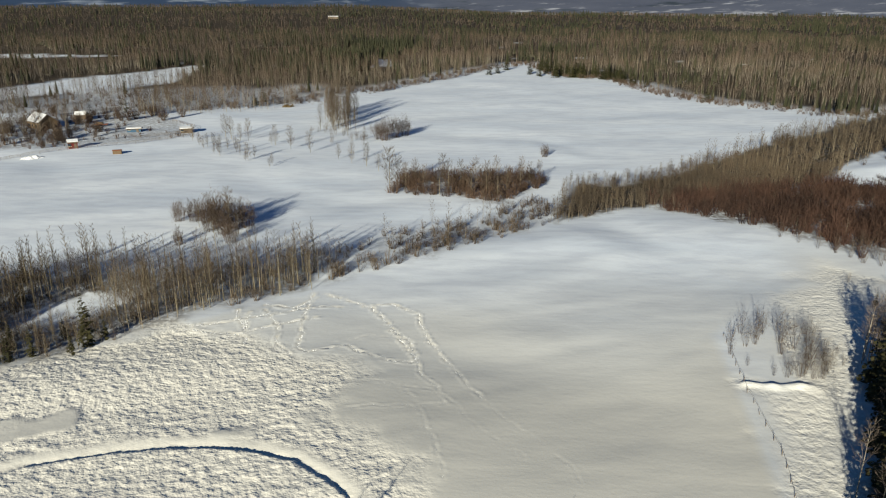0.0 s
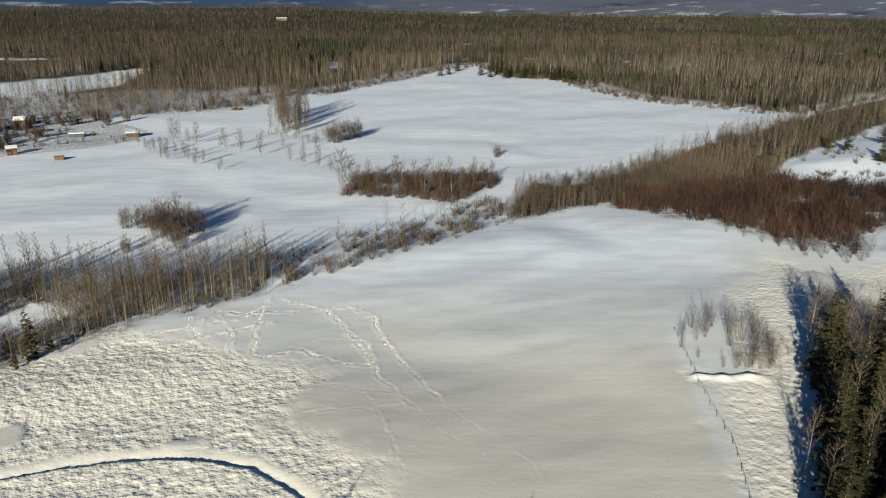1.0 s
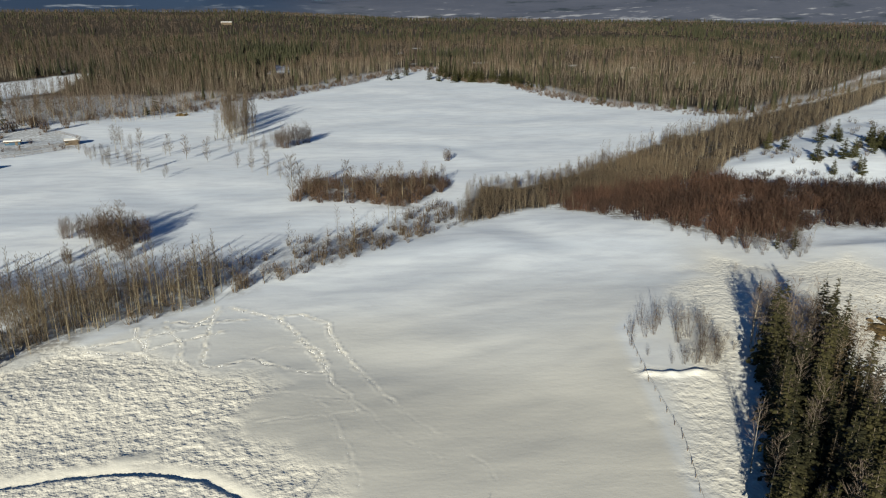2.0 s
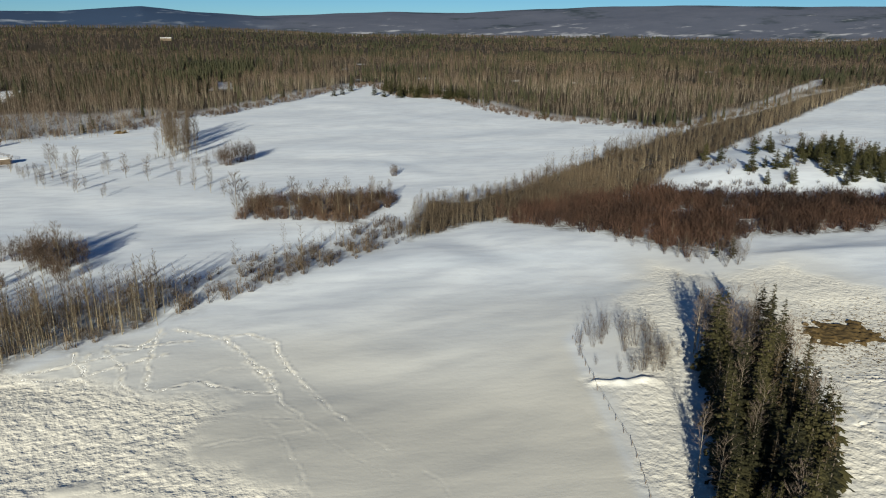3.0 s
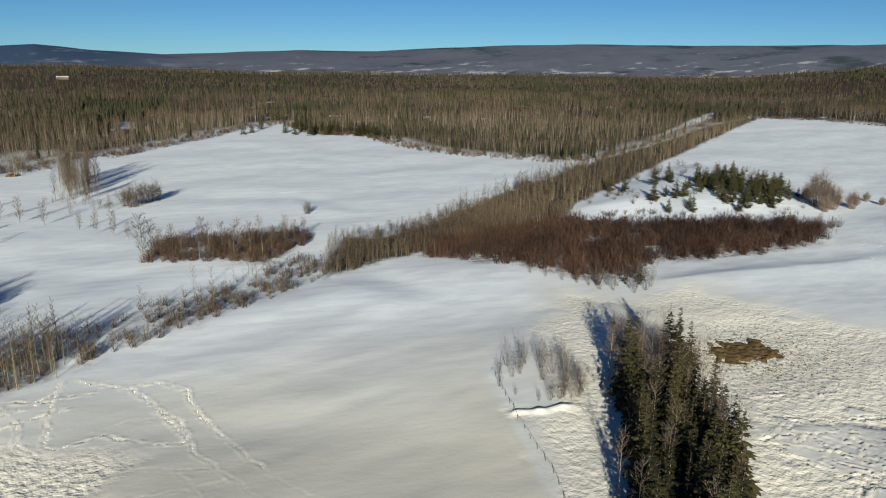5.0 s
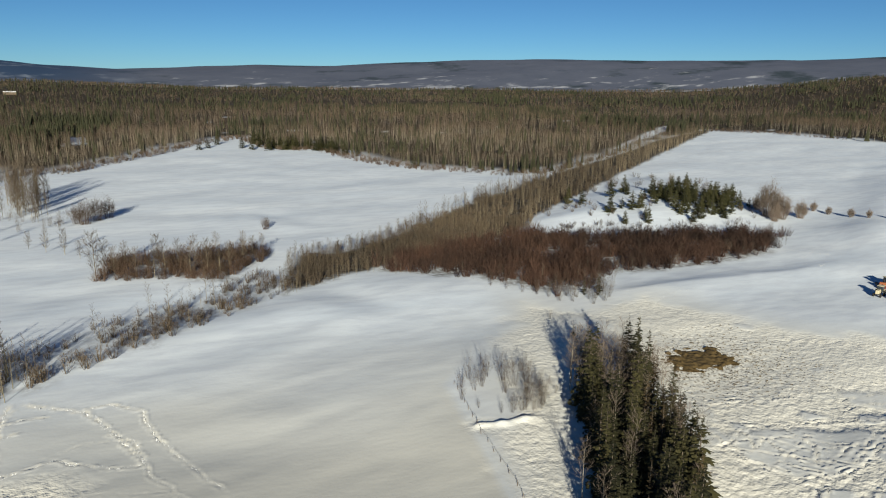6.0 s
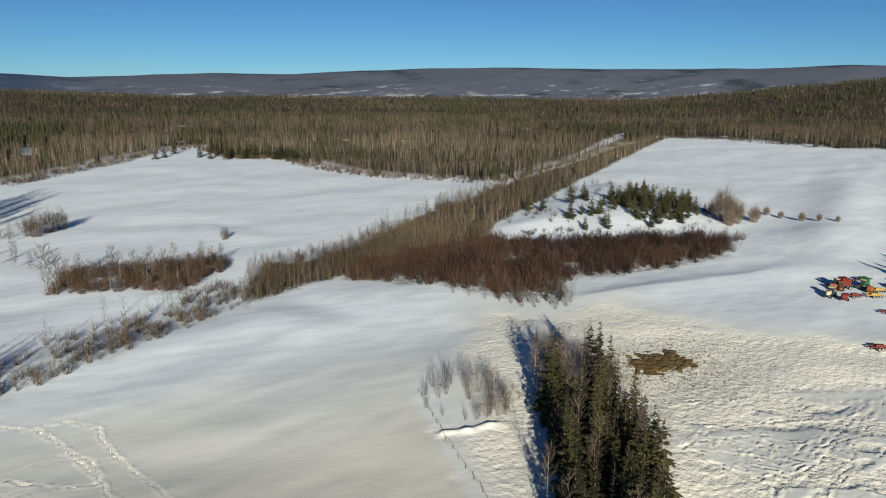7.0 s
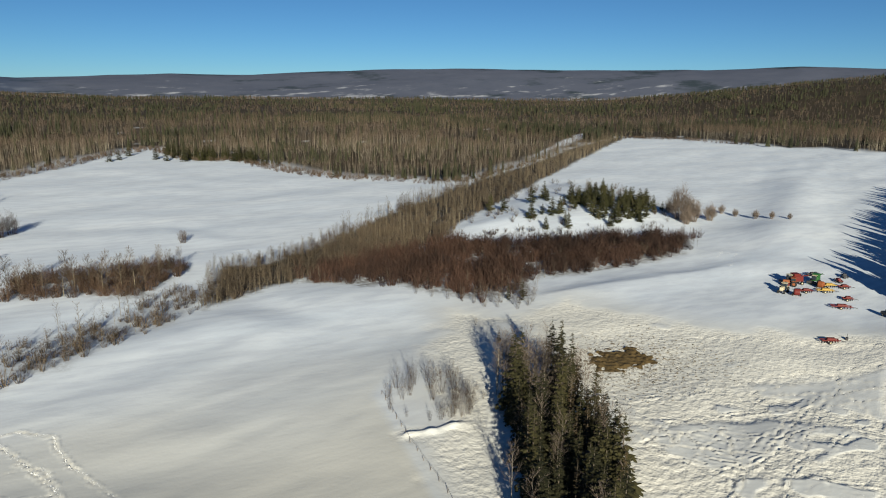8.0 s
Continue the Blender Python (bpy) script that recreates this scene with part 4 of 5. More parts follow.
    spots = [(179, 283), (181, 275), (201, 281), (215, 290), (211, 282), (179, 250), (187, 253), (190, 250), (195, 251), (184, 231), (175, 234), (206, 255), (222, 272), (216, 260),
             (240, 284), (206, 238), (210, 239), (205, 229), (213, 236), (230, 257), (211, 231), (226, 245), (220, 235), (228, 241), (231, 240), (230, 234), (231, 270), (238, 273),
             (241, 272), (188, 238), (241, 264)]
    planted(pines, [(x, y, rng.uniform(0.5, 1.0) * (0.9 if y < 250 else 1.1)) for x, y in spots], rng)
    x, y = spread(rng, (195, 215, 280, 330), 480, lambda x, y: (inside(MOUND, x, y) > 4) * np.exp(-np.hypot((x - 232) / 16, (y - 258) / 22) ** 2))
    planted(pines[1:], rows_of(x, y, rng, 0.4, 1.05)[:95], rng)
    field = [standing("pine_tree", (("trunk", s[0], BARK_SPRUCE), ("crown", s[1], NEEDLES_PINE)), "bushy green conifer at the far edge of the field", "tree", "field edge conifers")
             for s in [spruce_shape(rng, 10.5, 0.33, 13, 9, 0.02, 0.05, 4) for _ in range(3)]]
    spots = [(70, 592), (76, 579), (84, 596), (87, 567), (98, 563), (107, 564), (118, 564), (123, 549), (131, 556), (158, 435), (37, 586), (44, 595), (54, 623), (-107, 414), (-106, 430),
             (112, 572), (103, 575), (128, 540), (134, 520), (140, 505), (92, 580)]
    planted(field, [(x, y, rng.uniform(0.75, 1.15)) for x, y in spots], rng)

    x, y = spread(rng, (60, 525, 150, 640), 900, lambda x, y: (np.abs(inside(OPEN_LAND, x, y) + 5) < 7) * 0.5)
    planted(field[1:], rows_of(x, y, rng, 0.6, 1.1)[:50], rng)
    # bushes standing alone or in clumps on the fields
    bushes = [standing("willow_bush", (("crown", s, TWIG_WILLOW),), "bare brown willow bush standing in the snow field", "bush", "field bushes")
              for s in [dome_bush(rng, 6.6, 46, 15, 0.34, 0.026, 0.2) for _ in range(4)]]
    planted(bushes, [(-67, 173, 0.7), (-54, 174, 1.1), (-73, 191, 0.95), (-69, 191, 1.0), (-62, 184, 1.35), (-61, 188, 1.5), (-56, 186, 1.3), (-53, 187, 1.2), (-65, 190, 1.1), (-58, 181, 1.2),
                     (40, 278, 0.8), (-21, 316, 1.5), (-25, 310, 1.6), (-17, 322, 1.4), (-28, 313, 1.2)], rng)
    east = [standing("grey_bush", (("crown", s, TWIG_GREY),), "tall bare grey bush beside the eastern field", "bush", "eastern bushes")
            for s in [dome_bush(rng, 8.0, 70, 24, 0.38, 0.036, 0.18) for _ in range(2)]]
    planted(east, [(244, 228, 1.8), (241, 221, 0.9), (248, 224, 1.3), (259, 224, 0.95), (278, 234, 0.55), (278, 226, 0.45), (278, 215, 0.5), (280, 208, 0.45), (253, 243, 0.7), (284, 202, 0.35)], rng)
    berm = [standing("fence_bush", (("crown", s, TWIG_ASPEN),), "slender bare brown bush in snow beside a fence", "bush", "fence bushes")
            for s in [dome_bush(rng, 6.2, 14, 9, 0.22, 0.014, 0.08) for _ in range(4)]]
    planted(berm, [(51, 114, 0.6), (52.5, 110, 0.35), (55.5, 106.5, 0.45), (57.5, 106, 0.7), (59.5, 106, 0.8), (63, 105.5, 0.9), (61, 107, 0.9), (65, 108, 0.9), (56, 122, 0.9), (57, 118, 1.0), (62, 119, 1.3),
                   (66, 116, 1.2), (64, 112, 1.1), (58.5, 106.8, 0.8), (60.3, 106.2, 0.75), (61.8, 105.6, 0.95), (64.2, 106.6, 1.0), (66, 110, 0.9), (62.5, 109, 1.1), (67, 113, 0.9), (58, 120, 1.1), (55, 117, 0.8), (63, 116, 1.3), (60, 122, 1.0), (67, 119, 1.0), (69, 110, 0.5), (70, 114, 0.4), (90, 148, 0.5), (103, 158, 1.1), (111, 155, 1.2), (111, 163, 1.1), (106, 161, 1.0), (115, 162, 1.1), (99, 164, 0.9), (114, 157, 0.9), (108, 158, 0.7), (60, 114, 1.2), (53, 119, 0.8), (100, 160, 1.1), (104, 163, 1.0), (107, 154, 0.9), (110, 158, 1.2), (113, 160, 1.2), (116, 165, 1.1), (118, 162, 0.9), (97, 167, 0.9), (94, 170, 0.8), (102, 166, 1.0), (91, 174, 0.7), (88, 178, 0.8)], rng)
    lone = [standing("aspen_tree", (("trunk", s[0], BARK_ASPEN), ("crown", s[1], TWIG_ASPEN)), "young bare aspen on the open snow", "tree", "field aspens")
            for s in [slim_tree(rng, 8.5, 34, 12, 0.1, 0.19, 0.09, 0.03) for _ in range(4)]]
    planted(lone, [(-70, 299, 1.0), (-72, 300, 0.6), (-62, 291, 1.1), (-84, 309, 1.1), (-93, 315, 1.1), (-96, 317, 1.2), (-88, 311, 0.8), (-53, 285, 1.0), (-40, 272, 0.7), (-34, 265, 0.9), (-28, 260, 1.0),
                   (-23, 253, 0.7), (-17, 226, 1.6), (-15, 232, 1.2), (-12, 228, 1.0), (2, 222, 1.2), (14, 220, 1.2), (6, 226, 1.1), (-6, 224, 1.0), (-1, 219.5, 1.0), (9, 217, 1.2), (17, 214, 1.0), (20, 218, 1.1), (25, 226, 1.0), (29, 233, 0.9), (11, 231, 1.1), (-9, 233, 1.0), (0, 236, 1.1), (18, 238, 1.0), (27, 241, 0.9), (33, 240, 0.8)], rng)
    x, y = spread(rng, (-62, 300, -24, 345), 60, lambda x, y: np.exp(-((x + 42 + (y - 320) * 0.15) / 11) ** 2))
    planted(berm, rows_of(x, y, rng, 0.5, 1.1)[:26], rng)
    planted(lone[:2], [(-61, 186, 1.0), (-57, 184, 1.1), (-64, 189, 1.0), (-55, 188, 0.9), (-59, 190, 1.15), (-54, 181, 0.8), (-66, 186, 0.9)], rng)
    tall = [standing("aspen_tree", (("trunk", s[0], BARK_ASPEN), ("crown", s[1], TWIG_ASPEN)), "tall bare aspen in a clump between two fields", "tree", "tall aspen clump")
            for s in [slim_tree(rng, 15, 40, 12, 0.12, 0.13, 0.13, 0.036) for _ in range(5)]]
    x, y = spread(rng, (-66, 305, -26, 400), 420, lambda x, y: np.exp(-((x + 45 + (y - 330) * 0.2) / 5) ** 2 - ((y - 352) / 26) ** 2))
    sp = rows_of(x, y, rng, 0.7, 1.15)
    sp[:, 2] *= 0.65 + 0.55 * smooth(y, 320, 370)
    planted(tall, sp[:64], rng)
    x, y = spread(rng, (-70, 440, 60, 640), 900, lambda x, y: (np.abs(inside(OPEN_LAND, x, y) + 3) < 9) * 0.3)
    planted(tall_edge(rng), rows_of(x, y, rng, 0.6, 1.0)[:60], rng)
    x, y = spread(rng, (-110, 255, 10, 325), 330, lambda x, y: np.exp(-((y - 212 + 1.06 * x + 20) / 9) ** 2) * 0.6)
    planted(lone[1:], rows_of(x, y, rng, 0.35, 0.85)[:60], rng)


def tall_edge(rng):
    return [standing("aspen_tree", (("trunk", s[0], BARK_ASPEN), ("crown", s[1], TWIG_ASPEN)), "tall bare aspen at the far edge of a field", "tree", "field edge aspens")
            for s in [slim_tree(rng, 14.5, 28, 9, 0.25, 0.15, 0.14, 0.05) for _ in range(3)]]


build_single_trees()


# ---------------------------------------------------------------- farm things
def paint(name, colour, rough=0.55, wear=(0.2, 0.12, 0.07), amount=0.5, metal=0.0):
    """Weathered paint, wood or cloth: the colour broken by grain, dirt and worn patches."""
    m, n, l, b = material(name, rough, metal)
    p = place(n, l)
    worn = stepped(n, l, noise_node(n, l, 2.2, 6, p, 0.7), 0.5, 0.72)
    shade = mixed(n, l, noise_node(n, l, 0.9, 4, p), tuple(c * 0.75 for c in colour), tuple(min(1, c * 1.2) for c in colour))
    l.new(mixed(n, l, calc(n, l, "MULTIPLY", worn, amount), shade, wear), b.inputs["Base Color"])
    return m


RED = paint("red_paint", (0.15, 0.02, 0.016), wear=(0.06, 0.035, 0.025), amount=0.8)
ORANGE = paint("orange_paint", (0.28, 0.085, 0.03), wear=(0.1, 0.05, 0.03), amount=0.8)
YELLOW = paint("yellow_paint", (0.42, 0.27, 0.06), wear=(0.1, 0.06, 0.03), amount=0.8)
GREEN = paint("green_paint", (0.03, 0.13, 0.03), wear=(0.03, 0.04, 0.025), amount=0.8)
CREAM = paint("cream_paint", (0.6, 0.52, 0.36))
STEEL = paint("dark_steel", (0.05, 0.05, 0.055), 0.45)
RUBBER = paint("tyre_rubber", (0.02, 0.02, 0.02), 0.85, (0.08, 0.07, 0.06), 0.3)
GLASS = paint("cab_glass", (0.03, 0.04, 0.05), 0.1, (0.1, 0.1, 0.1), 0.1)
WOOD = paint("weathered_wood", (0.16, 0.12, 0.085), 0.85, (0.07, 0.055, 0.045))
BOARD = paint("tan_boards", (0.16, 0.105, 0.06), 0.8, (0.12, 0.08, 0.05))
BLUE = paint("blue_sheeting", (0.04, 0.1, 0.17), 0.5)
STRAW = paint("straw", (0.11, 0.073, 0.03), 0.95, (0.02, 0.015, 0.01), 1.0)
CLOD = paint("loose_snow", (0.78, 0.78, 0.79), 0.8, (0.7, 0.7, 0.7), 0.3)


def part(name, bm, mat, parent, label=""):
    me = bpy.data.meshes.new(name)
    bm.to_mesh(me)
    bm.free()
    me.materials.append(mat)
    ob = new(name, me)
    ob.parent = parent
    if label:
        ob["label"] = label
    return ob


def block(size, at, bevel=0.05, taper=1.0, turn=(0, 0, 0)):
    """A bevelled, optionally tapered block; at is the middle of its foot."""
    bm = bmesh.new()
    bmesh.ops.create_cube(bm, size=1)
    for v in bm.verts:
        k = taper if v.co.z > 0 else 1
        v.co = Vector((v.co.x * size[0] * k, v.co.y * size[1] * k, (v.co.z + 0.5) * size[2]))
    if bevel:
        bmesh.ops.bevel(bm, geom=bm.edges[:], offset=min(bevel, min(size) * 0.3), segments=2, affect="EDGES", profile=0.5)
    bm.transform(pose(*at, *turn))
    return bm


def drum(radius, width, at, axis="Y", sides=18, bore=0.0):
    """A wheel, roller or pipe with rounded shoulders."""
    bm = bmesh.new()
    prof = [(bore, -0.5), (radius * 0.8, -0.5), (radius * 0.96, -0.42), (radius, -0.25), (radius, 0.25), (radius * 0.96, 0.42), (radius * 0.8, 0.5), (bore, 0.5)]
    rings = []
    for k in range(sides):
        a = k * 2 * math.pi / sides
        rings.append([bm.verts.new((math.cos(a) * max(r, 0.01), w * width, math.sin(a) * max(r, 0.01))) for r, w in prof])
    for k in range(sides):
        p, q = rings[k], rings[(k + 1) % sides]
        for i in range(len(prof)):
            j = (i + 1) % len(prof)
            bm.faces.new((p[i], p[j], q[j], q[i]))
    if axis == "X":
        bm.transform(pose(0, 0, 0, 0, 0, 90))
    bm.transform(pose(*at))
    bmesh.ops.recalc_face_normals(bm, faces=bm.faces[:])
    return bm


def wheel(parent, radius, width, at, rim):
    t = part("wheel", drum(radius, width, at, bore=radius * 0.5), RUBBER, parent)
    part("rim", drum(radius * 0.52, width * 0.7, at, sides=12), rim, t)


def bar(a, b, r=0.05):
    s = Soup()
    s.limb([np.array(a, float), np.array(b, float)], [r, r], 6)
    v, f = s.arrays()
    bm = bmesh.new()
    vs = [bm.verts.new(p) for p in v]
    for t in f:
        bm.faces.new([vs[i] for i in t])
    bm.faces.new(vs[:6][::-1])
    bm.faces.new(vs[6:])
    return bm


def root(name, label, category, x, y, turn, group="parked farm machines"):
    ob = tagged(new(name), label, category, group)
    ob.matrix_basis = pose(x, y, float(height(x, y)) - 0.04, 0, 0, turn)
    return ob


def combine(x, y, turn, paintwork, label, size=1.0):
    o = root("combine_harvester", label, "combine", x, y, turn)
    o.scale = (size,) * 3
    part("body", block((4.2, 2.2, 1.7), (0, 0, 1.1), 0.2, 0.92), paintwork, o)
    part("grain_tank", block((2.0, 2.0, 0.8), (0.2, 0, 2.8), 0.08, 1.15), paintwork, o)
    part("cab", block((1.2, 1.5, 1.5), (2.3, 0, 1.7), 0.12, 0.9), GLASS, o, "dark glazed cab")
    part("cab_roof", block((1.4, 1.7, 0.15), (2.3, 0, 3.2), 0.05), CREAM, o)
    part("header", block((0.9, 4.2, 0.8), (3.5, 0, 0.25), 0.15, 0.8), paintwork, o)
    part("reel", drum(0.5, 4.0, (4.0, 0, 0.9), sides=8, bore=0.05), STEEL, o)
    part("auger", bar((-0.4, 1.0, 2.9), (-3.4, 1.2, 3.1), 0.16), paintwork, o)
    for sx, sy, rad in ((1.6, 1.25, 0.85), (1.6, -1.25, 0.85), (-1.6, 1.05, 0.55), (-1.6, -1.05, 0.55)):
        wheel(o, rad, 0.5, (sx, sy, rad), CREAM)


def tractor(x, y, turn, paintwork, label, size=1.0):
    o = root("tractor", label, "tractor", x, y, turn)
    o.scale = (size,) * 3
    part("hood", block((1.9, 0.8, 0.9), (1.1, 0, 0.85), 0.1, 0.9), paintwork, o)
    part("chassis", block((3.4, 0.6, 0.4), (0.3, 0, 0.55), 0.05), STEEL, o)
    part("cab", block((1.3, 1.3, 1.4), (-0.6, 0, 1.0), 0.12, 0.88), GLASS, o, "dark glazed cab")
    part("cab_roof", block((1.4, 1.4, 0.14), (-0.6, 0, 2.4), 0.05), paintwork, o)
    part("exhaust", bar((0.9, 0.2, 1.7), (0.9, 0.2, 2.6), 0.05), STEEL, o)
    for sy in (1, -1):
        part("fender", block((1.3, 0.35, 0.12), (-0.8, 0.85 * sy, 1.55), 0.04), paintwork, o)
    for sx, sy, rad in ((-0.8, 0.9, 0.8), (-0.8, -0.9, 0.8), (1.6, 0.75, 0.45), (1.6, -0.75, 0.45)):
        wheel(o, rad, 0.4, (sx, sy, rad), paintwork)


def baler(x, y, turn, paintwork, label, size=1.0):
    o = root("hay_baler", label, "baler", x, y, turn)
    o.scale = (size,) * 3
    part("chamber", drum(1.0, 1.6, (0, 0, 1.25), sides=14, bore=0.1), paintwork, o)
    part("housing", block((1.5, 1.8, 1.1), (0.8, 0, 0.6), 0.1, 0.85), paintwork, o)
    part("pickup", block((0.5, 1.9, 0.35), (1.6, 0, 0.15), 0.06), STEEL, o)
    part("drawbar", bar((1.4, 0, 0.6), (3.2, 0, 0.45), 0.09), STEEL, o)
    for sy in (1, -1):
        wheel(o, 0.45, 0.35, (-0.1, 1.05 * sy, 0.45), CREAM)


def implement(x, y, turn, paintwork, label, length=4.0, group="parked farm machines"):
    """A drawn cultivator or rake: frame bars, gang of discs, drawbar and wheels."""
    o = root("field_implement", label, "implement", x, y, turn, group)
    for sy in (0.6, -0.6):
        part("frame_bar", block((length, 0.2, 0.22), (0, sy, 0.75), 0.03), paintwork, o)
    for k in range(4):
        part("crossbar", block((0.16, 1.6, 0.18), (-length * 0.42 + k * length * 0.28, 0, 0.72), 0.03), paintwork, o)
    part("deck", block((length * 0.5, 1.1, 0.45), (0.1, 0, 0.95), 0.08, 0.85), paintwork, o)
    for k in range(7):
        part("disc", drum(0.36, 0.06, (-length * 0.42 + k * length * 0.14, 0, 0.36), "X", 12, 0.03), STEEL, o)
    part("drawbar", bar((length * 0.5, 0, 0.75), (length * 0.5 + 1.5, 0, 0.4), 0.08), STEEL, o)
    for sy in (1, -1):
        wheel(o, 0.4, 0.25, (-0.3, 0.95 * sy, 0.4), CREAM)


def pickup(x, y, turn):
    o = root("pickup_truck", "dark old pickup truck parked on the snow", "truck", x, y, turn)
    part("body", block((5.0, 1.85, 0.75), (0, 0, 0.5), 0.12, 0.96), STEEL, o)
    part("cab", block((1.9, 1.65, 0.75), (0.3, 0, 1.22), 0.12, 0.8), GLASS, o)
    part("cab_roof", block((1.5, 1.4, 0.08), (0.3, 0, 1.95), 0.03), STEEL, o)
    for sy in (0.85, -0.85):
        part("box_side", block((2.0, 0.1, 0.4), (-1.5, sy, 1.22), 0.03), STEEL, o)
    for sx in (1.55, -1.5):
        for sy in (0.85, -0.85):
            wheel(o, 0.37, 0.25, (sx, sy, 0.37), CREAM)


def build_machines():
    combine(199, 137, 160, RED, "old red combine harvester parked on snow")
    combine(206, 135, 200, GREEN, "old green combine harvester parked on snow", 0.85)
    tractor(188, 133, 200, CREAM, "cream and red tractor in a machinery row", 1.15)
    tractor(196, 136.5, 130, ORANGE, "orange tractor beside a red combine", 1.1)
    baler(188, 128.5, 40, RED, "small red baler among parked machines")
    baler(202, 130.5, 20, ORANGE, "orange round baler among parked machines")
    implement(193.5, 129.5, -30, RED, "red disc implement among parked machines", 4)
    implement(199, 127, -35, YELLOW, "yellow field implement with steel discs", 5)
    implement(205, 130, -30, YELLOW, "faded yellow implement among parked machines", 4.5)
    implement(208, 127, -30, RED, "worn red implement at the row's end", 3.5)
    implement(212, 140, -20, STEEL, "rusty dark implement lying in snow", 5)
    implement(213, 132, 60, RED, "dark red hay rake behind the machines", 3.2)
    implement(197.5, 119, -40, RED, "short red implement standing apart on snow", 3)
    implement(188.5, 115, -40, RED, "long dark red implement standing alone on snow", 5.5)
    implement(160.5, 99.5, -30, RED, "red implement beside the snowy lane", 4.5)
    implement(219, 134, 40, STEEL, "dark steel implement on the open snow", 3.5)
    pickup(192.5, 104, 70)
    o = root("metal_post_stand", "dark steel drum stand beside the lane", "stand", 165.5, 98.5, 30, "lane stands")
    part("base", block((1.1, 0.7, 0.7), (0, 0, 0), 0.08, 0.8), STEEL, o)
    part("post", bar((0, 0, 0.6), (0, 0, 1.6), 0.06), STEEL, o)


build_machines()


def heap(name, label, category, outline, tall, mat, seed, step=0.35, ragged=1.8):
    """A low, ragged heap lying on the ground within an outline."""
    xs, ys = [p[0] for p in outline], [p[1] for p in outline]
    gx, gy = np.meshgrid(np.arange(min(xs) - 1, max(xs) + 1.01, step), np.arange(min(ys) - 1, max(ys) + 1.01, step))
    d = inside(outline, gx, gy) + ragged * (vnoise(gx / 1.6, gy / 1.6, seed) + 0.6 * vnoise(gx / 0.7, gy / 0.7, seed + 5) - 0.8)
    z = height(gx, gy) + tall * smooth(d, -0.1, 2.2) * (0.5 + 0.9 * vnoise(gx / 1.1, gy / 1.1, seed + 1)) + 0.3 * (vnoise(gx / 0.7, gy / 0.7, seed + 2) - 0.4) - 0.35 * (d < -0.1)
    n, m = gx.shape
    i = (np.arange(n - 1)[:, None] * m + np.arange(m - 1)[None, :])
    faces = np.stack([i, i + 1, i + m + 1, i + m], -1).reshape(-1, 4)
    keep = (d.ravel()[faces] > -0.5).any(1)
    return tagged(new(name, shell(name, np.stack([gx, gy, z], -1).reshape(-1, 3), faces[keep], mat)), label, category)


heap("straw_mound", "spread brown feed hay on trampled snow", "hay", HAY, 0.4, STRAW, 61, 0.2, 3.6)
heap("straw_mound", "small heap of old straw on the snow", "hay", [(-90, 407), (-85, 407), (-84, 411), (-90, 412)], 1.6, STRAW, 71)
heap("snow_heap", "heap of pushed snow with blue shade", "snow", [(-163, 272), (-156, 273), (-155, 277), (-162, 277)], 0.9, CLOD, 81)
heap("snow_heap", "small snow heap beside the hay", "snow", [(89, 99.5), (91.5, 99.5), (92, 101.5), (89, 101.5)], 1.0, CLOD, 91, 0.25)


def build_straw():
    rng = np.random.default_rng(31)
    x, y = spread(rng, (84, 92, 132, 130), 16000, lambda x, y: np.exp(-np.hypot((x - 107) / 9, (y - 112) / 6)) * 0.9)
    shapes = []
    for _ in range(4):
        s = Soup()
        a = rng.random() * 6
        s.limb([np.array([0, 0, 0.05]), np.array([math.cos(a) * 0.5, math.sin(a) * 0.5, 0.12])], [0.09, 0])
        shapes.append(s.arrays())
    scatter("loose_straw", shapes, rows_of(x, y, rng, 0.5, 1.3), STRAW, "loose straw and droppings scattered on trampled snow", "straw", rng)


build_straw()


# ---------------------------------------------------------------- tracks in the snow
def track_spots(lines, step, wide, rng):
    out = []
    for line in lines:
        for (ax, ay), (bx, by) in zip(line, line[1:]):
            n = max(2, int(math.hypot(bx - ax, by - ay) / step))
            k = (np.arange(n) + rng.random(n)) / n
            wav = 0.5 * np.sin(k * 7 + ax)
            out.append(np.stack([ax + (bx - ax) * k + wav * 0.4 + rng.normal(0, wide, n), ay + (by - ay) * k + wav + rng.normal(0, wide, n), rng.uniform(0.55, 1.3, n)], 1))
    return np.concatenate(out)


def build_tracks():
    rng = np.random.default_rng(41)
    clods = []
    for _ in range(6):
        v = np.array([(1, 0, 0), (0, 1, 0), (-1, 0, 0), (0, -1, 0), (0, 0, 0.7), (0, 0, -0.5)]) * rng.uniform(0.7, 1.3, (6, 1)) * 0.17
        clods.append((v, np.array([(0, 1, 4), (1, 2, 4), (2, 3, 4), (3, 0, 4), (1, 0, 5), (2, 1, 5), (3, 2, 5), (0, 3, 5)])))
    for name, lines, step, wide, size in (("west", TRACKS_WEST, 0.13, 0.17, 0.75), ("middle", TRACKS_MIDDLE, 0.5, 0.2, 0.5), ("north", TRACKS_NORTH, 0.12, 0.4, 0.5), ("east", TRACKS_EAST + STRAYS, 0.4, 0.3, 0.5)):
        sp = track_spots(lines, step, wide, rng)
        sp[:, 2] *= size * ((0.55 + 0.45 * smooth(sp[:, 1], 95, 120)) if name == "west" else 1.0)
        scatter("snow_tracks", clods, sp, CLOD, "trodden trails of kicked-up snow crossing the field", "snow tracks", rng)


build_tracks()


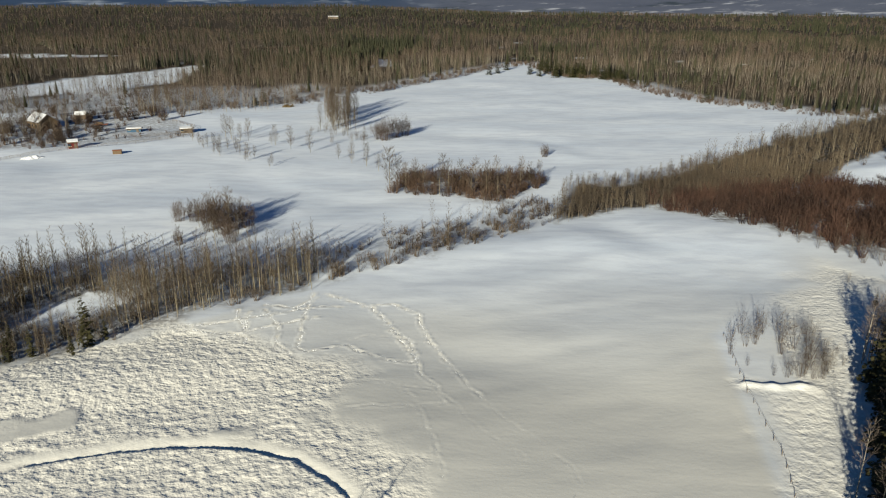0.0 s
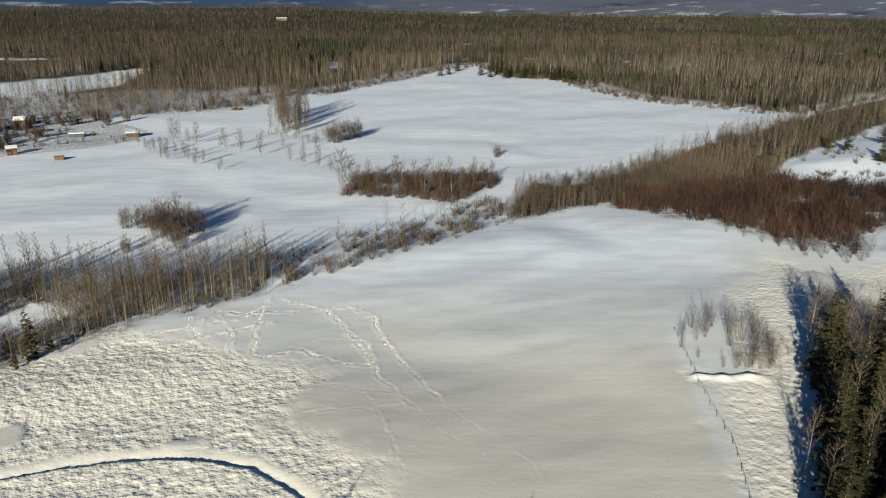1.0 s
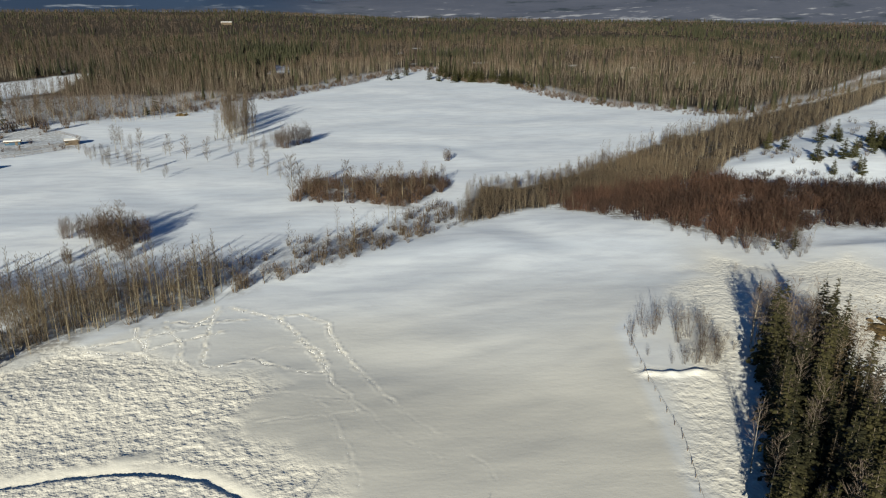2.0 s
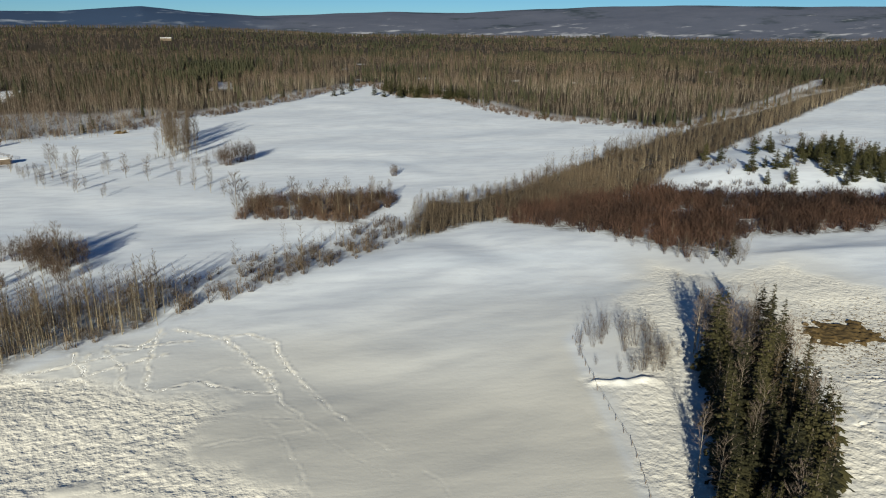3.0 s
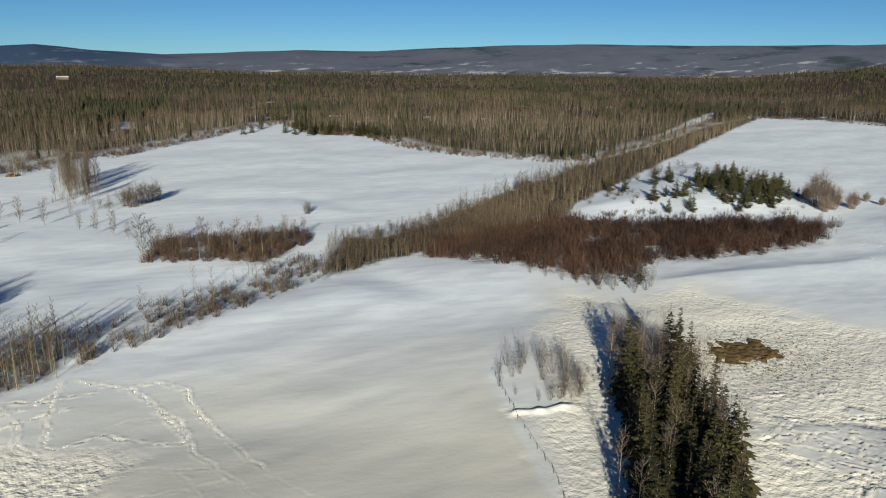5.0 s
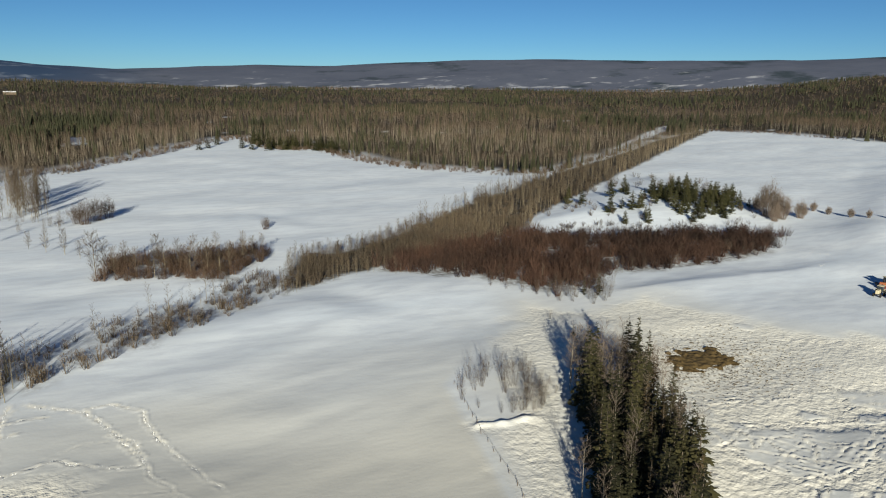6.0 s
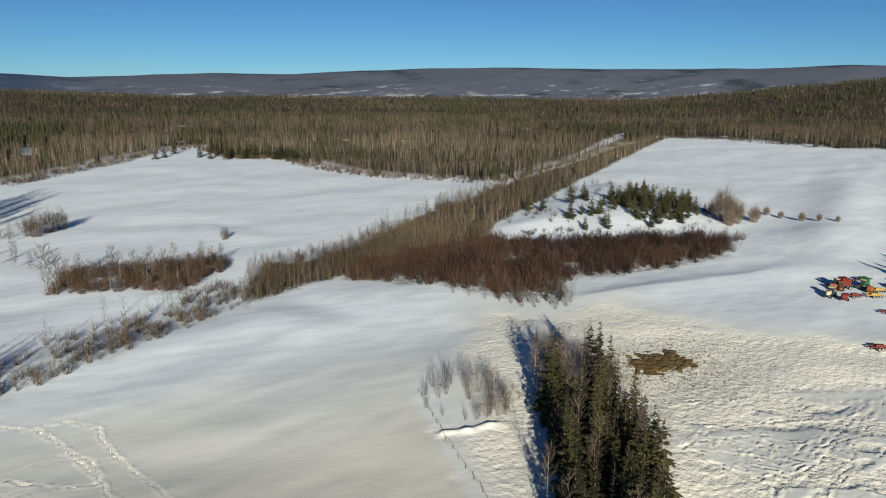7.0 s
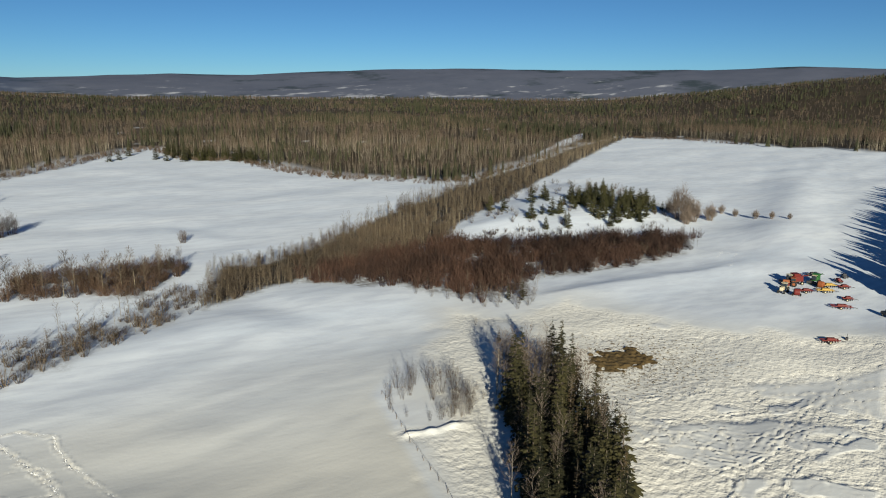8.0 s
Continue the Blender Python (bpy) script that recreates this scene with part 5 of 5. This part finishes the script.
# ---------------------------------------------------------------- fences and yard
def fence(line, spacing, tall, rails, label, group):
    """Posts along a line with rails between them."""
    o = tagged(new("fence"), label, "fence", group)
    rng = np.random.default_rng(int(abs(line[0][0]) * 10))
    x0, y0 = line[0]
    o.matrix_basis = pose(x0, y0, 0)
    last = None
    for (ax, ay), (bx, by) in zip(line, line[1:]):
        n = max(1, round(math.hypot(bx - ax, by - ay) / spacing))
        for k in range(n):
            x, y = ax + (bx - ax) * k / n + rng.normal(0, 0.08), ay + (by - ay) * k / n
            z = float(height(x, y))
            top = z + tall * rng.uniform(0.6, 1.1)
            part("post", bar((x - x0, y - y0, z - 0.2), (x - x0 + rng.normal(0, 0.06), y - y0 + rng.normal(0, 0.06), top), 0.045), WOOD, o)
            now = (x - x0, y - y0, z)
            if last:
                for q in range(rails):
                    h = tall * (0.35 + 0.5 * q / max(1, rails - 1)) if rails > 1 else tall * 0.8
                    part("rail", bar((last[0], last[1], last[2] + h), (now[0], now[1], now[2] + h), 0.05 if rails > 1 else 0.015), WOOD, o)
            last = now


fence([(52.5, 121), (50.5, 110), (49, 101), (48, 92), (47.5, 85), (45, 76), (42, 64)], 3.0, 0.95, 1, "old wire fence with grey wooden posts in snow", "field fences")
fence([(-143.9, 320.8), (-132.4, 314.3), (-114.7, 328.3), (-118.2, 343.1), (-136.1, 359.0)], 3.5, 1.6, 3, "grey wooden corral fence in the farmyard", "yard fences")
fence([(-169.5, 271.2), (-152.6, 289.6), (-129.8, 301.6), (-109.9, 321.3)], 3.5, 1.5, 3, "grey rail fence between yard and field", "yard fences")


def gable(size, at, eave, pitch):
    """A gabled roof slab with thickness and overhang, ridge along x."""
    bm = bmesh.new()
    lx, ly, th = size[0] / 2 + eave, size[1] / 2 + eave, 0.35
    prof = [(-ly, -eave * pitch), (0, ly * pitch - eave * pitch), (ly, -eave * pitch), (ly, th - eave * pitch), (0, ly * pitch + th - eave * pitch), (-ly, th - eave * pitch)]
    a, b = [[bm.verts.new((sx, y, z)) for y, z in prof] for sx in (-lx, lx)]
    for k in range(6):
        j = (k + 1) % 6
        bm.faces.new((a[k], a[j], b[j], b[k]))
    for q in (a, b):
        bm.faces.new((q[0], q[1], q[4], q[5]))
        bm.faces.new((q[1], q[2], q[3], q[4]))
    bmesh.ops.recalc_face_normals(bm, faces=bm.faces[:])
    bm.transform(pose(*at))
    return bm


def walls(size, tall, pitch):
    bm = bmesh.new()
    lx, ly = size[0] / 2, size[1] / 2
    prof = [(-ly, 0), (ly, 0), (ly, tall), (0, tall + ly * pitch), (-ly, tall)]
    a, b = [[bm.verts.new((sx, y, z)) for y, z in prof] for sx in (-lx, lx)]
    for k in range(5):
        j = (k + 1) % 5
        bm.faces.new((a[k], a[j], b[j], b[k]))
    bm.faces.new(a)
    bm.faces.new(b)
    bmesh.ops.recalc_face_normals(bm, faces=bm.faces[:])
    return bm


def building(name, label, x, y, turn, size, tall, pitch, wall, windows=2, group="farm buildings"):
    o = root(name, label, "building", x, y, turn, group)
    part("wall", walls(size, tall, pitch), wall, o)
    part("roof_frame", gable(size, (0, 0, tall), 0.5, pitch), WOOD, o)
    part("roof", gable((size[0] - 0.3, size[1] - 0.3), (0, 0, tall + 0.3), 0.5, pitch), CLOD, o, "snow-covered roof")
    part("door", block((1.0, 0.1, 2.0), (size[0] * 0.25, -size[1] / 2, 0.05), 0.02), WOOD, o)
    for k in range(windows):
        w = part("window", block((1.2, 0.12, 1.1), (-size[0] * 0.35 + k * size[0] * 0.3, -size[1] / 2, 1.0), 0.02), GLASS, o)
        part("frame", block((1.4, 0.08, 0.12), (-size[0] * 0.35 + k * size[0] * 0.3, -size[1] / 2 - 0.04, 0.88), 0.02), CREAM, w)


def build_yard_brush():
    rng = np.random.default_rng(78)
    low = [dome_bush(rng, 2.2, 10, 5, 0.45, 0.05, 0.18) for _ in range(3)]
    x, y = spread(rng, (-215, 290, -112, 390), 700, lambda x, y: (inside(YARD, x, y) > 0) * (0.15 + 0.5 * smooth(-x, 145, 185)))
    scatter("yard_brush", low, rows_of(x, y, rng, 0.5, 1.5), BAND_TWIG, "leafless brush and weeds in the farmyard", "shrubs", rng)


build_yard_brush()


def build_yard():
    building("farmhouse", "brown farmhouse with a snow-covered gable roof", -189, 340, -38, (12, 8.5), 3.2, 0.75, BOARD, 3)
    building("shed", "low blue-grey shed with snowy roof in yard", -143, 333, 15, (6, 2.6), 1.5, 0.12, BLUE, 1)
    building("shed", "weathered tan shed beside the corral", -117.5, 329, 20, (5, 4), 1.9, 0.15, WOOD, 1)
    building("hut", "small brown wooden hut under snow", -183, 366, 10, (5, 4), 2.2, 0.6, BOARD, 1)
    building("shed", "small red-brown shed beside the rail fence", -152, 293, 30, (3.5, 3), 2.6, 0.4, RED, 1)
    building("barn", "distant long barn with a snow-covered roof", -238, 1640, 5, (22, 9), 4.5, 0.3, WOOD, 3, "distant barns")
    o = root("flat_trailer", "orange-brown flat trailer with a boxed load", "trailer", -164, 346, 10, "yard vehicles")
    part("bed", block((6, 2.2, 0.25), (0, 0, 0.8), 0.04), ORANGE, o)
    part("load", block((3.2, 1.9, 0.9), (-0.8, 0, 1.05), 0.1, 0.9), BOARD, o)
    for sx in (-1.2, -0.2):
        for sy in (1, -1):
            wheel(o, 0.4, 0.25, (sx, sy, 0.4), STEEL)
    o = root("feed_box", "tan wooden feed box on the snow field", "box", -130, 284, 15, "yard boxes")
    part("body", block((3.4, 1.6, 1.5), (0, 0, 0), 0.08, 0.96), BOARD, o)
    part("lid", block((3.6, 1.8, 0.12), (0, 0, 1.5), 0.03), ORANGE, o)
    rng = np.random.default_rng(77)
    bushes = [standing("yard_bush", (("crown", s, TWIG_WILLOW),), "bare brown bush in the snowy farmyard", "bush", "yard bushes") for s in [dome_bush(rng, 5, 26, 14, 0.4, 0.05) for _ in range(3)]]
    planted(bushes, [(-176, 312, 1.1), (-170, 316, 1.0), (-162, 305, 0.9), (-184, 300, 1.2), (-193, 305, 1.3), (-155, 365, 1.2), (-140, 362, 1.3), (-165, 366, 1.0), (-200, 330, 1.4), (-192, 318, 1.5), (-198, 345, 1.6), (-180, 322, 1.2),
                     (-204, 318, 1.6), (-176, 330, 0.8), (-134, 372, 1.2), (-150, 378, 1.3)], rng)
    trees = [standing("yard_tree", (("trunk", s[0], BARK_ASPEN), ("crown", s[1], TWIG_ASPEN)), "bare tree in the farmyard", "tree", "yard trees") for s in [slim_tree(rng, 10.5, 28, 9, 0.2, 0.2, 0.11, 0.042) for _ in range(3)]]
    planted(trees, [(-190, 310, 1.0), (-198, 316, 1.2), (-186, 296, 0.9), (-205, 335, 1.3), (-172, 306, 0.7), (-180, 345, 1.2), (-196, 350, 1.2), (-165, 372, 1.0), (-154, 381, 1.1), (-206, 300, 1.2), (-178, 318, 1.1), (-183, 328, 1.0), (-176, 336, 0.9), (-192, 330, 1.2), (-187, 305, 0.8), (-168, 310, 0.7), (-160, 322, 0.8), (-200, 360, 1.2), (-188, 372, 1.2), (-174, 352, 1.0), (-184, 325, 1.0), (-189, 326, 0.9), (-194, 324, 1.1), (-181, 332, 0.8), (-197, 330, 1.2), (-199, 338, 1.1), (-178, 340, 0.9), (-191, 316, 0.8), (-201, 324, 1.2), (-186, 318, 0.7), (-176, 326, 0.6), (-168, 335, 0.7), (-160, 352, 0.8)], rng)
    x, y = spread(rng, (-215, 292, -150, 385), 90, lambda x, y: 0.75 * (inside([(-215, 300), (-160, 292), (-150, 320), (-152, 385), (-215, 385)], x, y) > 0))
    planted(bushes, rows_of(x, y, rng, 0.6, 1.3)[:45], rng)
    dark = [standing("spruce_tree", (("trunk", s[0], BARK_SPRUCE), ("crown", s[1], NEEDLES)), "dark spruce in the farmyard", "tree", "yard spruces") for s in [spruce_shape(rng, 8, 0.22, 14, 7)]]
    planted(dark, [(-170, 327, 0.9), (-178, 365, 1.3), (-168, 385, 1.2), (-215, 340, 1.4)], rng)


build_yard()
